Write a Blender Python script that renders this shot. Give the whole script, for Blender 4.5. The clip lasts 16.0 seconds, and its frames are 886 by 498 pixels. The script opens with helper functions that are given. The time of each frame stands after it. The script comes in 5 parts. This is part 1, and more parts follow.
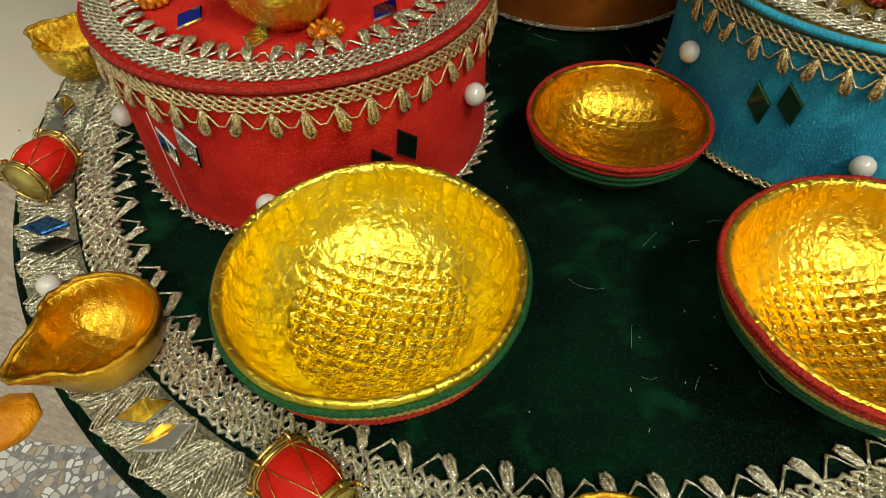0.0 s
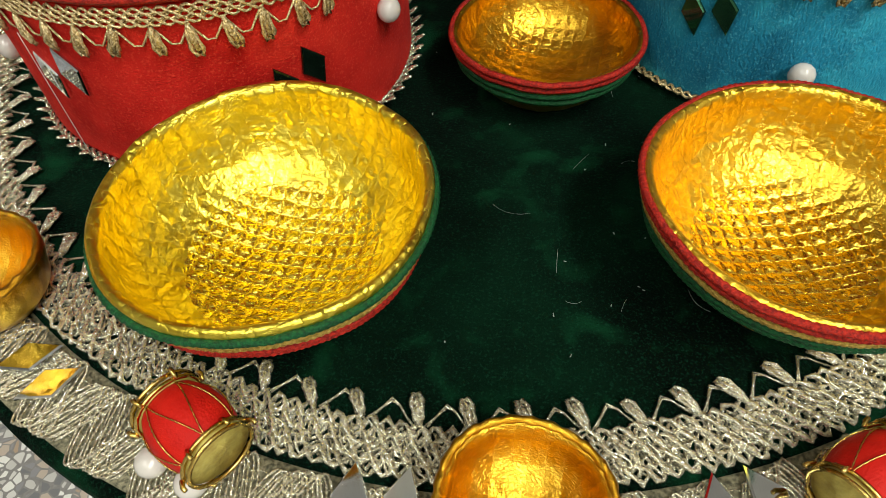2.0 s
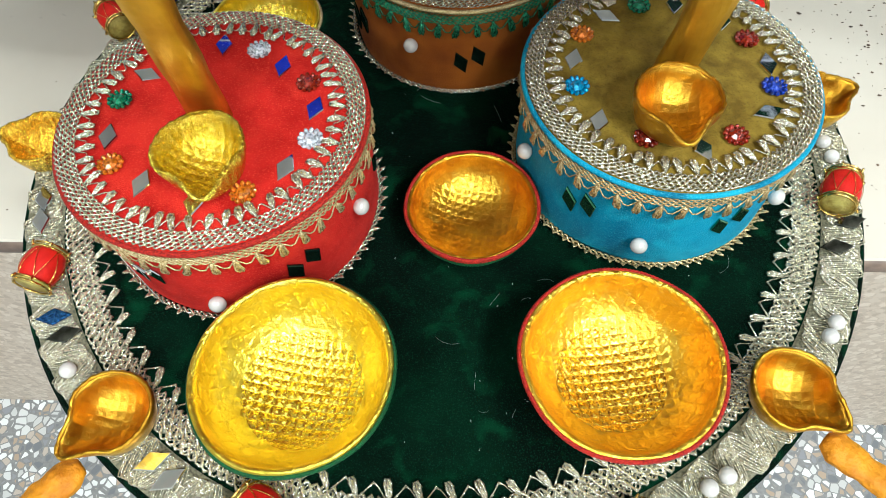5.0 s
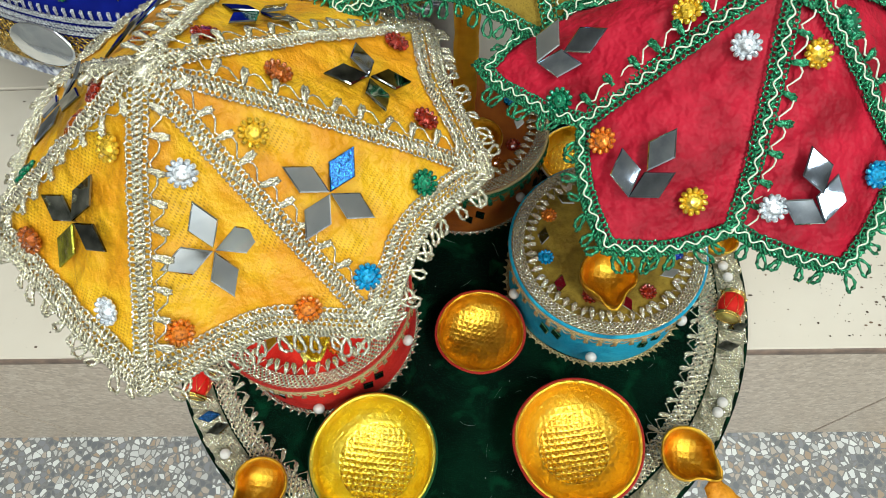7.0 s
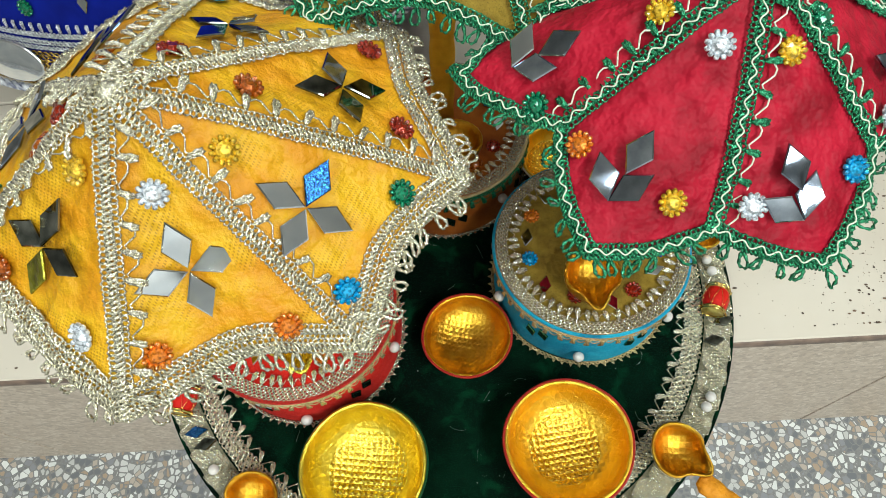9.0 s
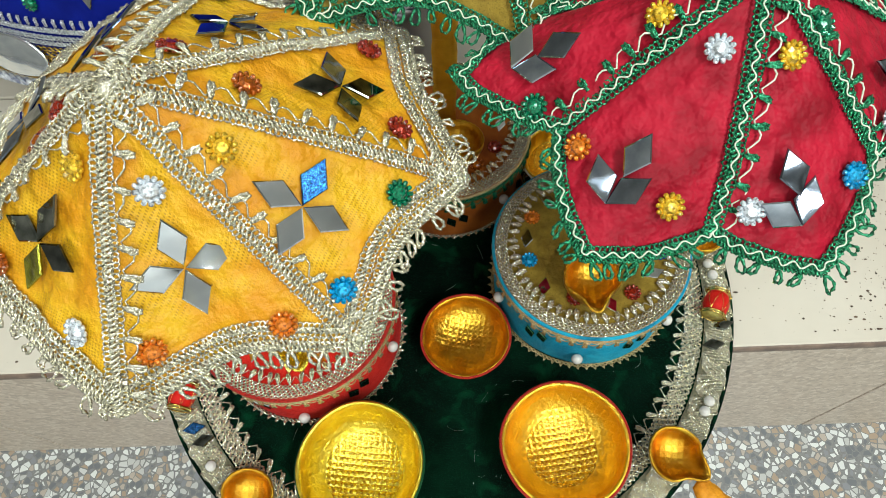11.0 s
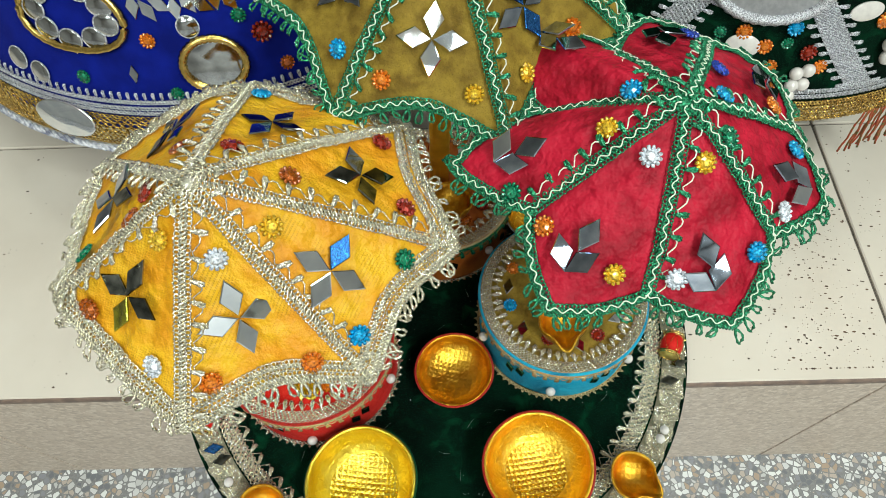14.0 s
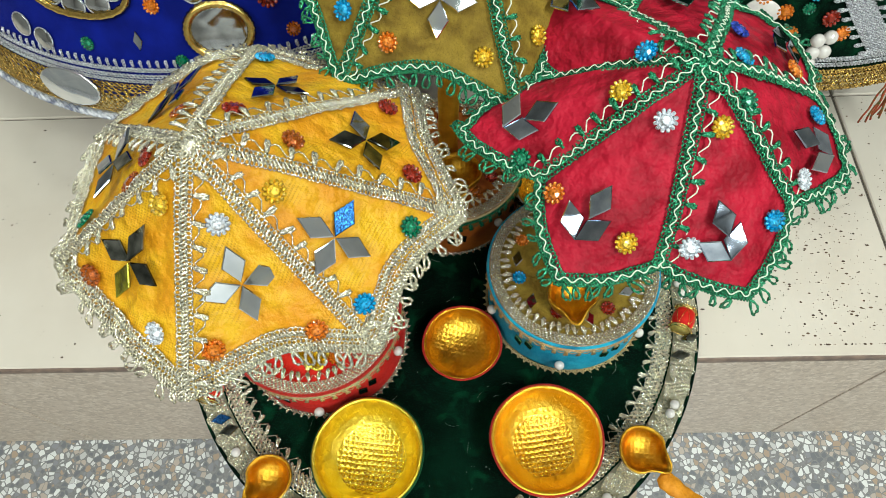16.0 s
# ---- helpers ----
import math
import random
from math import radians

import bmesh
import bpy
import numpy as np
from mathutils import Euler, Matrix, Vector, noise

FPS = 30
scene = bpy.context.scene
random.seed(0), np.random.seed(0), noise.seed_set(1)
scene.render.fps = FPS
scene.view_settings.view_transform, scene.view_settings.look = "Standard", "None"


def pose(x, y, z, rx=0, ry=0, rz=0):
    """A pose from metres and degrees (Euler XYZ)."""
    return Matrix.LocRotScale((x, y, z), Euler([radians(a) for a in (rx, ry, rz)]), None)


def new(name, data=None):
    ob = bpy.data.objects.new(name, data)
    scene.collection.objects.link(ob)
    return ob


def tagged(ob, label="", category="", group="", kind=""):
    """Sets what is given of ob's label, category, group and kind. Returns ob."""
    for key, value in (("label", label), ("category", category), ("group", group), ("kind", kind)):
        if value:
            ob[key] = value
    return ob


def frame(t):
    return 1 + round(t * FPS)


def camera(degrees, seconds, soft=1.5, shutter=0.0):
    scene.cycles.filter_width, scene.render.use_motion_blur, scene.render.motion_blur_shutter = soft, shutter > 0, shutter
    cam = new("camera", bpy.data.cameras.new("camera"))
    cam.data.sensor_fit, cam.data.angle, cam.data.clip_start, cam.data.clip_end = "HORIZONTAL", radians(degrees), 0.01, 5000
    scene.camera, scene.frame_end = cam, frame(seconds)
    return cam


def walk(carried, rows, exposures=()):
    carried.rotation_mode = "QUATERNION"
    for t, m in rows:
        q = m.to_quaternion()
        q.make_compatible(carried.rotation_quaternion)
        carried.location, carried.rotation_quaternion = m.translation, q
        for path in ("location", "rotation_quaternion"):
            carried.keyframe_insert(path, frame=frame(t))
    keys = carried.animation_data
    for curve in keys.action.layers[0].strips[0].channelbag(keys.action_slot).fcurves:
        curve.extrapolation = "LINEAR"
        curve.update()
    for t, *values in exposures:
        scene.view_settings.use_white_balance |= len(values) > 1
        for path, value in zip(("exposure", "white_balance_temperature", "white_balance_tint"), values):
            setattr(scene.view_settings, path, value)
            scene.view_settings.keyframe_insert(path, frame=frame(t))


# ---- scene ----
cam = camera(68.48, 16.0, soft=0.75)
ROWS = [
    (0.0, -0.0210, -0.2573, 0.5062, 41.46, 0.98, 6.44),
    (0.5, -0.0129, -0.2591, 0.4977, 38.73, 1.03, 5.73),
    (1.0, -0.0090, -0.2578, 0.4911, 36.81, 0.53, 4.85),
    (1.5, -0.0040, -0.2572, 0.4898, 37.29, 1.22, 4.60),
    (2.0, -0.0005, -0.2553, 0.4884, 38.20, 1.18, 4.02),
    (2.5, 0.0074, -0.2543, 0.4857, 39.11, 1.47, 2.27),
    (3.0, 0.0119, -0.2521, 0.4888, 41.06, 2.03, 1.87),
    (3.5, 0.0137, -0.2520, 0.4924, 42.81, 1.81, 1.74),
    (4.0, 0.0121, -0.2465, 0.4957, 42.65, 1.43, 2.06),
    (4.5, 0.0114, -0.2438, 0.5137, 41.33, 1.19, 2.44),
    (4.8, 0.0155, -0.2300, 0.5797, 31.60, 1.50, 2.80),
    (5.0, 0.0152, -0.2349, 0.6279, 29.70, 0.98, 2.01),
    (5.2, 0.0202, -0.2292, 0.6768, 28.93, 0.52, 2.47),
    (7.3, 0.0151, -0.2222, 0.8184, 27.20, 3.19, -0.28),
    (7.5, 0.0151, -0.2212, 0.8173, 27.58, 2.94, -0.65),
    (8.0, 0.0182, -0.2195, 0.8202, 27.76, 2.69, -1.86),
    (8.5, 0.0180, -0.2175, 0.8175, 26.88, 2.86, -2.31),
    (11.0, 0.0217, -0.2167, 0.8171, 26.87, 2.92, -1.30),
    (11.5, 0.0215, -0.2183, 0.8200, 27.88, 2.54, -1.51),
    (12.0, 0.0185, -0.2225, 0.8372, 30.08, 1.89, -1.71),
    (12.5, 0.0185, -0.2310, 0.8675, 30.12, 1.70, -1.09),
    (13.0, 0.0214, -0.2353, 0.8766, 29.43, 1.64, -0.80),
    (13.5, 0.0226, -0.2364, 0.8854, 30.23, 1.52, -1.24),
    (14.0, 0.0214, -0.2384, 0.8903, 29.42, 1.63, -0.92),
    (14.5, 0.0215, -0.2407, 0.8890, 27.75, 1.83, -0.57),
    (15.0, 0.0198, -0.2425, 0.8872, 26.42, 1.07, -0.88),
    (15.5, 0.0210, -0.2469, 0.8839, 24.27, 1.24, -1.15),
    (16.0, 0.0230, -0.2394, 0.8805, 27.53, 2.31, -0.22),
]
walk(cam, [(row[0], pose(*row[1:])) for row in ROWS],
     exposures=((0, -0.28, 7300, 4), (1.0, -0.20, 7100, 6), (3.0, 0.04, 6600, 8), (4.5, 0.04, 6200, 8), (5.0, 0.5, 5850, 5), (5.3, 0.5, 5850, 5), (7.3, 0.0, 6150, 4), (16, 0.02, 6150, 3)))
# ---- light: area lights under the ceiling of an added closed hall ----
world = bpy.data.worlds.new("world")
world.use_nodes = True
scene.world = world
world.node_tree.nodes["Background"].inputs[0].default_value = (1.0, 0.98, 0.95, 1)
world.node_tree.nodes["Background"].inputs[1].default_value = 0.05


def area_lamp(name, x, y, z, sx, sy, power, color):
    data = bpy.data.lights.new(name, "AREA")
    data.shape, data.size, data.size_y, data.energy, data.color = "RECTANGLE", sx, sy, power, color
    ob = new(name, data)
    ob.location = (x, y, z)
    return ob


# side by side, set by the twin highlights in the bowls
area_lamp("tube_light", -1.0, -1.25, 2.66, 0.35, 1.2, 21, (0.955, 0.99, 0.96))
area_lamp("tube_light", 1.0, -1.25, 2.66, 0.35, 1.2, 62, (0.955, 0.99, 0.96))
# front pair added to brighten the mirrors and the box fronts
area_lamp("tube_light", -0.9, -2.45, 2.66, 1.2, 0.4, 14, (0.955, 0.99, 0.975))
area_lamp("tube_light", 0.9, -2.45, 2.66, 1.2, 0.4, 38, (0.955, 0.99, 0.975))
# back light added to brighten the ledge and the mirrors
area_lamp("tube_light", 0.0, 1.1, 2.66, 1.2, 0.3, 20, (0.965, 0.99, 0.945))

B = 0.335       # the top of the green board above the terrazzo
PLINTH = 0.319  # the top of the cream ledge
TAU = 2 * math.pi


# ---- materials ----
def mat(name, color, rough=0.5, metal=0.0, color2=None, scale=60.0, bump=0.0, bump_scale=300.0, sheen=0.0, spread=0.0, detail=4.0, coat=0.0, spec=0.5, vec_scale=None, transmission=0.0, bump_dist=0.001, lo=0.35, hi=0.65, bump_detail=5.0):
    m = bpy.data.materials.new(name)
    m.use_nodes = True
    nt = m.node_tree
    b = nt.nodes["Principled BSDF"]
    b.inputs["Roughness"].default_value = rough
    b.inputs["Metallic"].default_value = metal
    b.inputs["Specular IOR Level"].default_value = spec
    b.inputs["Sheen Weight"].default_value = sheen
    b.inputs["Sheen Roughness"].default_value = 0.35
    b.inputs["Coat Weight"].default_value = coat
    b.inputs["Transmission Weight"].default_value = transmission
    if sheen:
        b.inputs["Sheen Tint"].default_value = (*[min(1, c * 2 + 0.1) for c in color], 1)
    tc = nt.nodes.new("ShaderNodeTexCoord")
    vec = tc.outputs["Object"]
    if vec_scale:
        mp = nt.nodes.new("ShaderNodeMapping")
        mp.inputs["Scale"].default_value = vec_scale
        nt.links.new(vec, mp.inputs[0])
        vec = mp.outputs[0]
    n1 = nt.nodes.new("ShaderNodeTexNoise")
    n1.inputs["Scale"].default_value, n1.inputs["Detail"].default_value = scale, detail
    nt.links.new(vec, n1.inputs["Vector"])
    ramp = nt.nodes.new("ShaderNodeValToRGB")
    c2 = color2 or tuple(c * 0.7 for c in color)
    ramp.color_ramp.elements[0].position, ramp.color_ramp.elements[1].position = lo, hi
    ramp.color_ramp.elements[0].color, ramp.color_ramp.elements[1].color = (*c2, 1), (*color, 1)
    nt.links.new(n1.outputs["Fac"], ramp.inputs[0])
    out = ramp.outputs[0]
    if spread:
        oi = nt.nodes.new("ShaderNodeObjectInfo")
        hs = nt.nodes.new("ShaderNodeHueSaturation")
        mr = nt.nodes.new("ShaderNodeMapRange")
        mr.inputs[3].default_value, mr.inputs[4].default_value = 1 - spread, 1 + spread
        nt.links.new(oi.outputs["Random"], mr.inputs[0])
        nt.links.new(mr.outputs[0], hs.inputs["Value"])
        nt.links.new(out, hs.inputs["Color"])
        out = hs.outputs[0]
    nt.links.new(out, b.inputs["Base Color"])
    if bump:
        n2 = nt.nodes.new("ShaderNodeTexNoise")
        n2.inputs["Scale"].default_value, n2.inputs["Detail"].default_value = bump_scale, bump_detail
        nt.links.new(vec, n2.inputs["Vector"])
        bp = nt.nodes.new("ShaderNodeBump")
        bp.inputs["Strength"].default_value, bp.inputs["Distance"].default_value = min(1, bump), bump_dist
        nt.links.new(n2.outputs["Fac"], bp.inputs["Height"])
        nt.links.new(bp.outputs[0], b.inputs["Normal"])
    return m


def foil(name, color, color2, grid=330.0, grid_gain=0.6, wrinkle=0.35, rough=0.24, floor_r=0.028):
    """Pressed metallic foil: a studded grid on the floor, faint diamonds up the wall, creases over all."""
    m = mat(name, color, rough, 1.0, color2, 70)
    nt = m.node_tree
    b = nt.nodes["Principled BSDF"]
    tc = nt.nodes.new("ShaderNodeTexCoord")

    def op(kind, a, c=None):
        n = nt.nodes.new("ShaderNodeMath")
        n.operation = kind
        for k, v in enumerate((a, c)):
            if isinstance(v, (int, float)):
                n.inputs[k].default_value = v
            elif v is not None:
                nt.links.new(v, n.inputs[k])
        return n.outputs[0]

    def ridge(v, freq, power):
        return op("POWER", op("ABSOLUTE", op("SINE", op("MULTIPLY", v, freq * math.pi))), power)
    mp = nt.nodes.new("ShaderNodeMapping")
    mp.inputs["Rotation"].default_value = (0, 0, 0.12)
    nt.links.new(tc.outputs["Object"], mp.inputs[0])
    wob = nt.nodes.new("ShaderNodeTexNoise")
    wob.inputs["Scale"].default_value = 45
    mixv = nt.nodes.new("ShaderNodeMixRGB")
    mixv.blend_type = "LINEAR_LIGHT"
    mixv.inputs[0].default_value = 0.0011
    nt.links.new(mp.outputs[0], mixv.inputs[1])
    nt.links.new(wob.outputs["Color"], mixv.inputs[2])
    sep = nt.nodes.new("ShaderNodeSeparateXYZ")
    nt.links.new(mixv.outputs[0], sep.inputs[0])
    x, y = sep.outputs[0], sep.outputs[1]
    pillow = op("MINIMUM", ridge(x, grid, 0.4), ridge(y, grid, 0.4))
    stud = op("MULTIPLY", ridge(x, grid, 5.0), ridge(y, grid, 5.0))
    pressed = op("ADD", op("MULTIPLY", pillow, 0.7), op("MULTIPLY", stud, 0.7))
    diamond = op("MINIMUM", ridge(op("ADD", x, y), grid * 0.6, 0.3), ridge(op("SUBTRACT", x, y), grid * 0.6, 0.3))
    r = op("SQRT", op("ADD", op("MULTIPLY", x, x), op("MULTIPLY", y, y)))
    mr = nt.nodes.new("ShaderNodeMapRange")
    mr.inputs[1].default_value, mr.inputs[2].default_value = floor_r - 0.004, floor_r + 0.006
    nt.links.new(r, mr.inputs[0])
    wall = mr.outputs[0]
    height = op("ADD", op("MULTIPLY", pressed, op("SUBTRACT", 1.0, wall)), op("MULTIPLY", op("MULTIPLY", diamond, 0.5), wall))
    b1 = nt.nodes.new("ShaderNodeBump")
    b1.inputs["Strength"].default_value, b1.inputs["Distance"].default_value = grid_gain, 0.00065
    nt.links.new(height, b1.inputs["Height"])
    cr = nt.nodes.new("ShaderNodeTexNoise")
    cr.noise_type = "RIDGED_MULTIFRACTAL"
    cr.inputs["Scale"].default_value, cr.inputs["Detail"].default_value, cr.inputs["Distortion"].default_value = 210, 6, 1.0
    nt.links.new(tc.outputs["Object"], cr.inputs["Vector"])
    soft = nt.nodes.new("ShaderNodeTexNoise")
    soft.inputs["Scale"].default_value, soft.inputs["Detail"].default_value = 420, 4
    nt.links.new(tc.outputs["Object"], soft.inputs["Vector"])
    b2 = nt.nodes.new("ShaderNodeBump")
    b2.inputs["Strength"].default_value, b2.inputs["Distance"].default_value = wrinkle, 0.0010
    crease = op("ADD", op("MULTIPLY", cr.outputs["Fac"], 0.5), op("MULTIPLY", soft.outputs["Fac"], 0.4))
    nt.links.new(op("MULTIPLY", crease, op("ADD", 0.3, op("MULTIPLY", wall, 2.0))), b2.inputs["Height"])
    nt.links.new(op("ADD", rough, op("MULTIPLY", wall, 0.07)), b.inputs["Roughness"])
    nt.links.new(b1.outputs[0], b2.inputs["Normal"])
    nt.links.new(b2.outputs[0], b.inputs["Normal"])
    return m


def terrazzo(name, base, chips, scale, rough):
    m = mat(name, base, rough, 0, None, 200)
    nt = m.node_tree
    b = nt.nodes["Principled BSDF"]
    tc = nt.nodes.new("ShaderNodeTexCoord")
    v = nt.nodes.new("ShaderNodeTexVoronoi")
    v.inputs["Scale"].default_value = scale
    v.inputs["Randomness"].default_value = 1.0
    v2 = nt.nodes.new("ShaderNodeTexVoronoi")
    v2.feature = "DISTANCE_TO_EDGE"
    v2.inputs["Scale"].default_value = scale
    for n in (v, v2):
        nt.links.new(tc.outputs["Object"], n.inputs["Vector"])
    sep = nt.nodes.new("ShaderNodeSeparateColor")
    nt.links.new(v.outputs["Color"], sep.inputs[0])
    ramp = nt.nodes.new("ShaderNodeValToRGB")
    ramp.color_ramp.interpolation = "CONSTANT"
    els = ramp.color_ramp.elements
    els[0].position, els[0].color = 0, (*chips[0], 1)
    els[1].position, els[1].color = 1 / len(chips), (*chips[1], 1)
    for i in range(2, len(chips)):
        e = els.new(i / len(chips))
        e.color = (*chips[i], 1)
    nt.links.new(sep.outputs[0], ramp.inputs[0])
    gt = nt.nodes.new("ShaderNodeMath")
    gt.operation = "GREATER_THAN"
    nt.links.new(v2.outputs["Distance"], gt.inputs[0])
    mr = nt.nodes.new("ShaderNodeMapRange")
    mr.inputs[3].default_value, mr.inputs[4].default_value = 0.02, 0.18
    nt.links.new(sep.outputs[1], mr.inputs[0])
    nt.links.new(mr.outputs[0], gt.inputs[1])
    mix = nt.nodes.new("ShaderNodeMixRGB")
    nz = nt.nodes.new("ShaderNodeTexNoise")
    nz.inputs["Scale"].default_value = scale * 2.5
    nt.links.new(tc.outputs["Object"], nz.inputs["Vector"])
    r2 = nt.nodes.new("ShaderNodeValToRGB")
    r2.color_ramp.elements[0].position, r2.color_ramp.elements[1].position = 0.3, 0.7
    r2.color_ramp.elements[0].color = (*[c * 0.86 for c in base], 1)
    r2.color_ramp.elements[1].color = (*[min(1, c * 1.14) for c in base], 1)
    nt.links.new(nz.outputs["Fac"], r2.inputs[0])
    nt.links.new(gt.outputs[0], mix.inputs[0])
    nt.links.new(r2.outputs[0], mix.inputs[1])
    nt.links.new(ramp.outputs[0], mix.inputs[2])
    nt.links.new(mix.outputs[0], b.inputs["Base Color"])
    return m


GOLD = foil("gold_foil", (0.90, 0.61, 0.075), (0.80, 0.49, 0.045), grid=245, grid_gain=0.8, wrinkle=0.65, rough=0.27)
GOLD_YELLOW = foil("yellow_gold_foil", (0.88, 0.71, 0.10), (0.78, 0.58, 0.055), grid=245, grid_gain=0.9, wrinkle=0.6, rough=0.25)
GOLD_ORANGE = foil("orange_gold_foil", (0.76, 0.46, 0.045), (0.52, 0.25, 0.018), grid=260, grid_gain=0.4, wrinkle=0.9, rough=0.30)
GOLD_STICK = foil("gold_stick_foil", (0.84, 0.52, 0.05), (0.66, 0.36, 0.03), grid=300, grid_gain=0.2, wrinkle=0.9, rough=0.50)
ORANGE_WRAP = mat("orange_velvet_wrap", (0.74, 0.29, 0.010), 0.6, 0, (0.48, 0.15, 0.004), 110, 0.8, 160, sheen=0.25, spec=0.3, bump_dist=0.0035, detail=7)
# pale and dark speckle in these thread colours stands in for glitter
SILVER_LACE = mat("silver_gold_thread", (0.91, 0.865, 0.68), 0.18, 0.80, (0.46, 0.42, 0.29), 900, 1.0, 1800, bump_dist=0.0006, lo=0.40, hi=0.60)
GOLD_LACE = mat("gold_thread", (0.92, 0.74, 0.42), 0.24, 0.62, (0.42, 0.29, 0.11), 1500, 1.0, 1500, bump_dist=0.0006)
GREEN_LACE = mat("green_sequin_thread", (0.075, 0.46, 0.22), 0.2, 0.6, (0.005, 0.05, 0.02), 900, 1.0, 1500, bump_dist=0.0006)
CREAM_CORD = mat("cream_cord", (0.80, 0.78, 0.66), 0.6, 0.0, (0.58, 0.58, 0.44), 1200, 0.3, 2500)
GREEN_VELVET = mat("green_velvet", (0.0012, 0.0128, 0.0054), 0.85, 0, (0.0006, 0.0040, 0.0020), 22, 0.8, 1500, sheen=0.03, spec=0.04, detail=7, lo=0.44, hi=0.68)
RED_VELVET = mat("red_velvet", (0.62, 0.020, 0.014), 0.9, 0, (0.40, 0.008, 0.006), 50, 0.7, 1500, sheen=0.08, spec=0.10, detail=9, bump_dist=0.0008, lo=0.32, hi=0.58)
# crimson's darker tone puts the shade of crushed folds into the colour
CRIMSON_VELVET = mat("crimson_velvet", (0.43, 0.008, 0.028), 0.58, 0, (0.23, 0.003, 0.012), 55, 1.0, 80, sheen=0.02, spec=0.18, detail=6, bump_detail=3.0, bump_dist=0.0060, lo=0.34, hi=0.60)
TEAL_VELVET = mat("teal_velvet", (0.012, 0.31, 0.49), 0.7, 0, (0.004, 0.15, 0.26), 40, 0.8, 1500, sheen=0.2, spec=0.3, detail=10, bump_dist=0.0009, vec_scale=(1.0, 1.0, 0.45), lo=0.36, hi=0.62)
OLIVE_VELVET = mat("olive_velvet", (0.26, 0.172, 0.020), 0.75, 0, (0.13, 0.078, 0.008), 90, 0.9, 300, sheen=0.15, spec=0.2, detail=8)
RUST_VELVET = mat("rust_velvet", (0.36, 0.10, 0.01), 0.8, 0, (0.2, 0.045, 0.006), 45, 0.4, 1500, sheen=0.3, spec=0.15)
YELLOW_SATIN = mat("yellow_velvet", (0.70, 0.392, 0.010), 0.5, 0, (0.62, 0.255, 0.005), 45, 1.0, 110, sheen=0.04, spec=0.3, detail=8, bump_dist=0.0042, lo=0.38, hi=0.60)


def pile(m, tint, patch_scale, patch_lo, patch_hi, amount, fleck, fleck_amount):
    """Brushed nap: patches of turned pile, their sheen painted in, and fine fibre flecks."""
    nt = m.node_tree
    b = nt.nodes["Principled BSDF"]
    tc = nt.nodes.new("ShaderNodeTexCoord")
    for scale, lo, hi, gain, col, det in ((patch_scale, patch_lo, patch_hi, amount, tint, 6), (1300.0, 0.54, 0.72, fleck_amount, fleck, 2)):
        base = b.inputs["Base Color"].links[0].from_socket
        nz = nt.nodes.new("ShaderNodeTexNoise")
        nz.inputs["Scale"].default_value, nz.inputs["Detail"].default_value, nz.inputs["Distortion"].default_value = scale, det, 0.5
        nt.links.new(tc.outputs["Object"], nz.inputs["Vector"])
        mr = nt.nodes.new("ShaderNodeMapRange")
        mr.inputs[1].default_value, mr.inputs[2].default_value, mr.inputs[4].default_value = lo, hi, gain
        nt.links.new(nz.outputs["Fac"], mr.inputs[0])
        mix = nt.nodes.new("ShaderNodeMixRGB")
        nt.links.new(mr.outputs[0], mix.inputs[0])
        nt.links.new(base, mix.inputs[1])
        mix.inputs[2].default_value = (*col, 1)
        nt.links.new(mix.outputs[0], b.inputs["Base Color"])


def open_weave(m, pitch, hole):
    """Worn patches of the pile that let the holes of the ground weave show."""
    nt = m.node_tree
    b = nt.nodes["Principled BSDF"]
    base = b.inputs["Base Color"].links[0].from_socket
    tc = nt.nodes.new("ShaderNodeTexCoord")
    mp = nt.nodes.new("ShaderNodeMapping")
    mp.inputs["Rotation"].default_value = (0, 0, 0.5)
    nt.links.new(tc.outputs["Object"], mp.inputs[0])
    sep = nt.nodes.new("ShaderNodeSeparateXYZ")
    nt.links.new(mp.outputs[0], sep.inputs[0])

    def op(kind, a, c):
        n = nt.nodes.new("ShaderNodeMath")
        n.operation = kind
        for k, v in enumerate((a, c)):
            if isinstance(v, (int, float)):
                n.inputs[k].default_value = v
            elif v is not None:
                nt.links.new(v, n.inputs[k])
        return n.outputs[0]
    sx = op("SINE", op("MULTIPLY", sep.outputs[0], TAU / pitch), None)
    sy = op("SINE", op("MULTIPLY", sep.outputs[1], TAU / pitch * 1.5), None)
    dots = op("GREATER_THAN", op("MULTIPLY", op("ADD", sx, 1.0), op("ADD", sy, 1.0)), 1.9)
    nz = nt.nodes.new("ShaderNodeTexNoise")
    nz.inputs["Scale"].default_value, nz.inputs["Detail"].default_value = 46, 3
    nt.links.new(tc.outputs["Object"], nz.inputs["Vector"])
    mr = nt.nodes.new("ShaderNodeMapRange")
    mr.inputs[1].default_value, mr.inputs[2].default_value = 0.47, 0.58
    mr.inputs[4].default_value = 0.5
    nt.links.new(nz.outputs["Fac"], mr.inputs[0])
    mix = nt.nodes.new("ShaderNodeMixRGB")
    nt.links.new(op("MULTIPLY", dots, mr.outputs[0]), mix.inputs[0])
    nt.links.new(base, mix.inputs[1])
    mix.inputs[2].default_value = (*hole, 1)
    nt.links.new(mix.outputs[0], b.inputs["Base Color"])


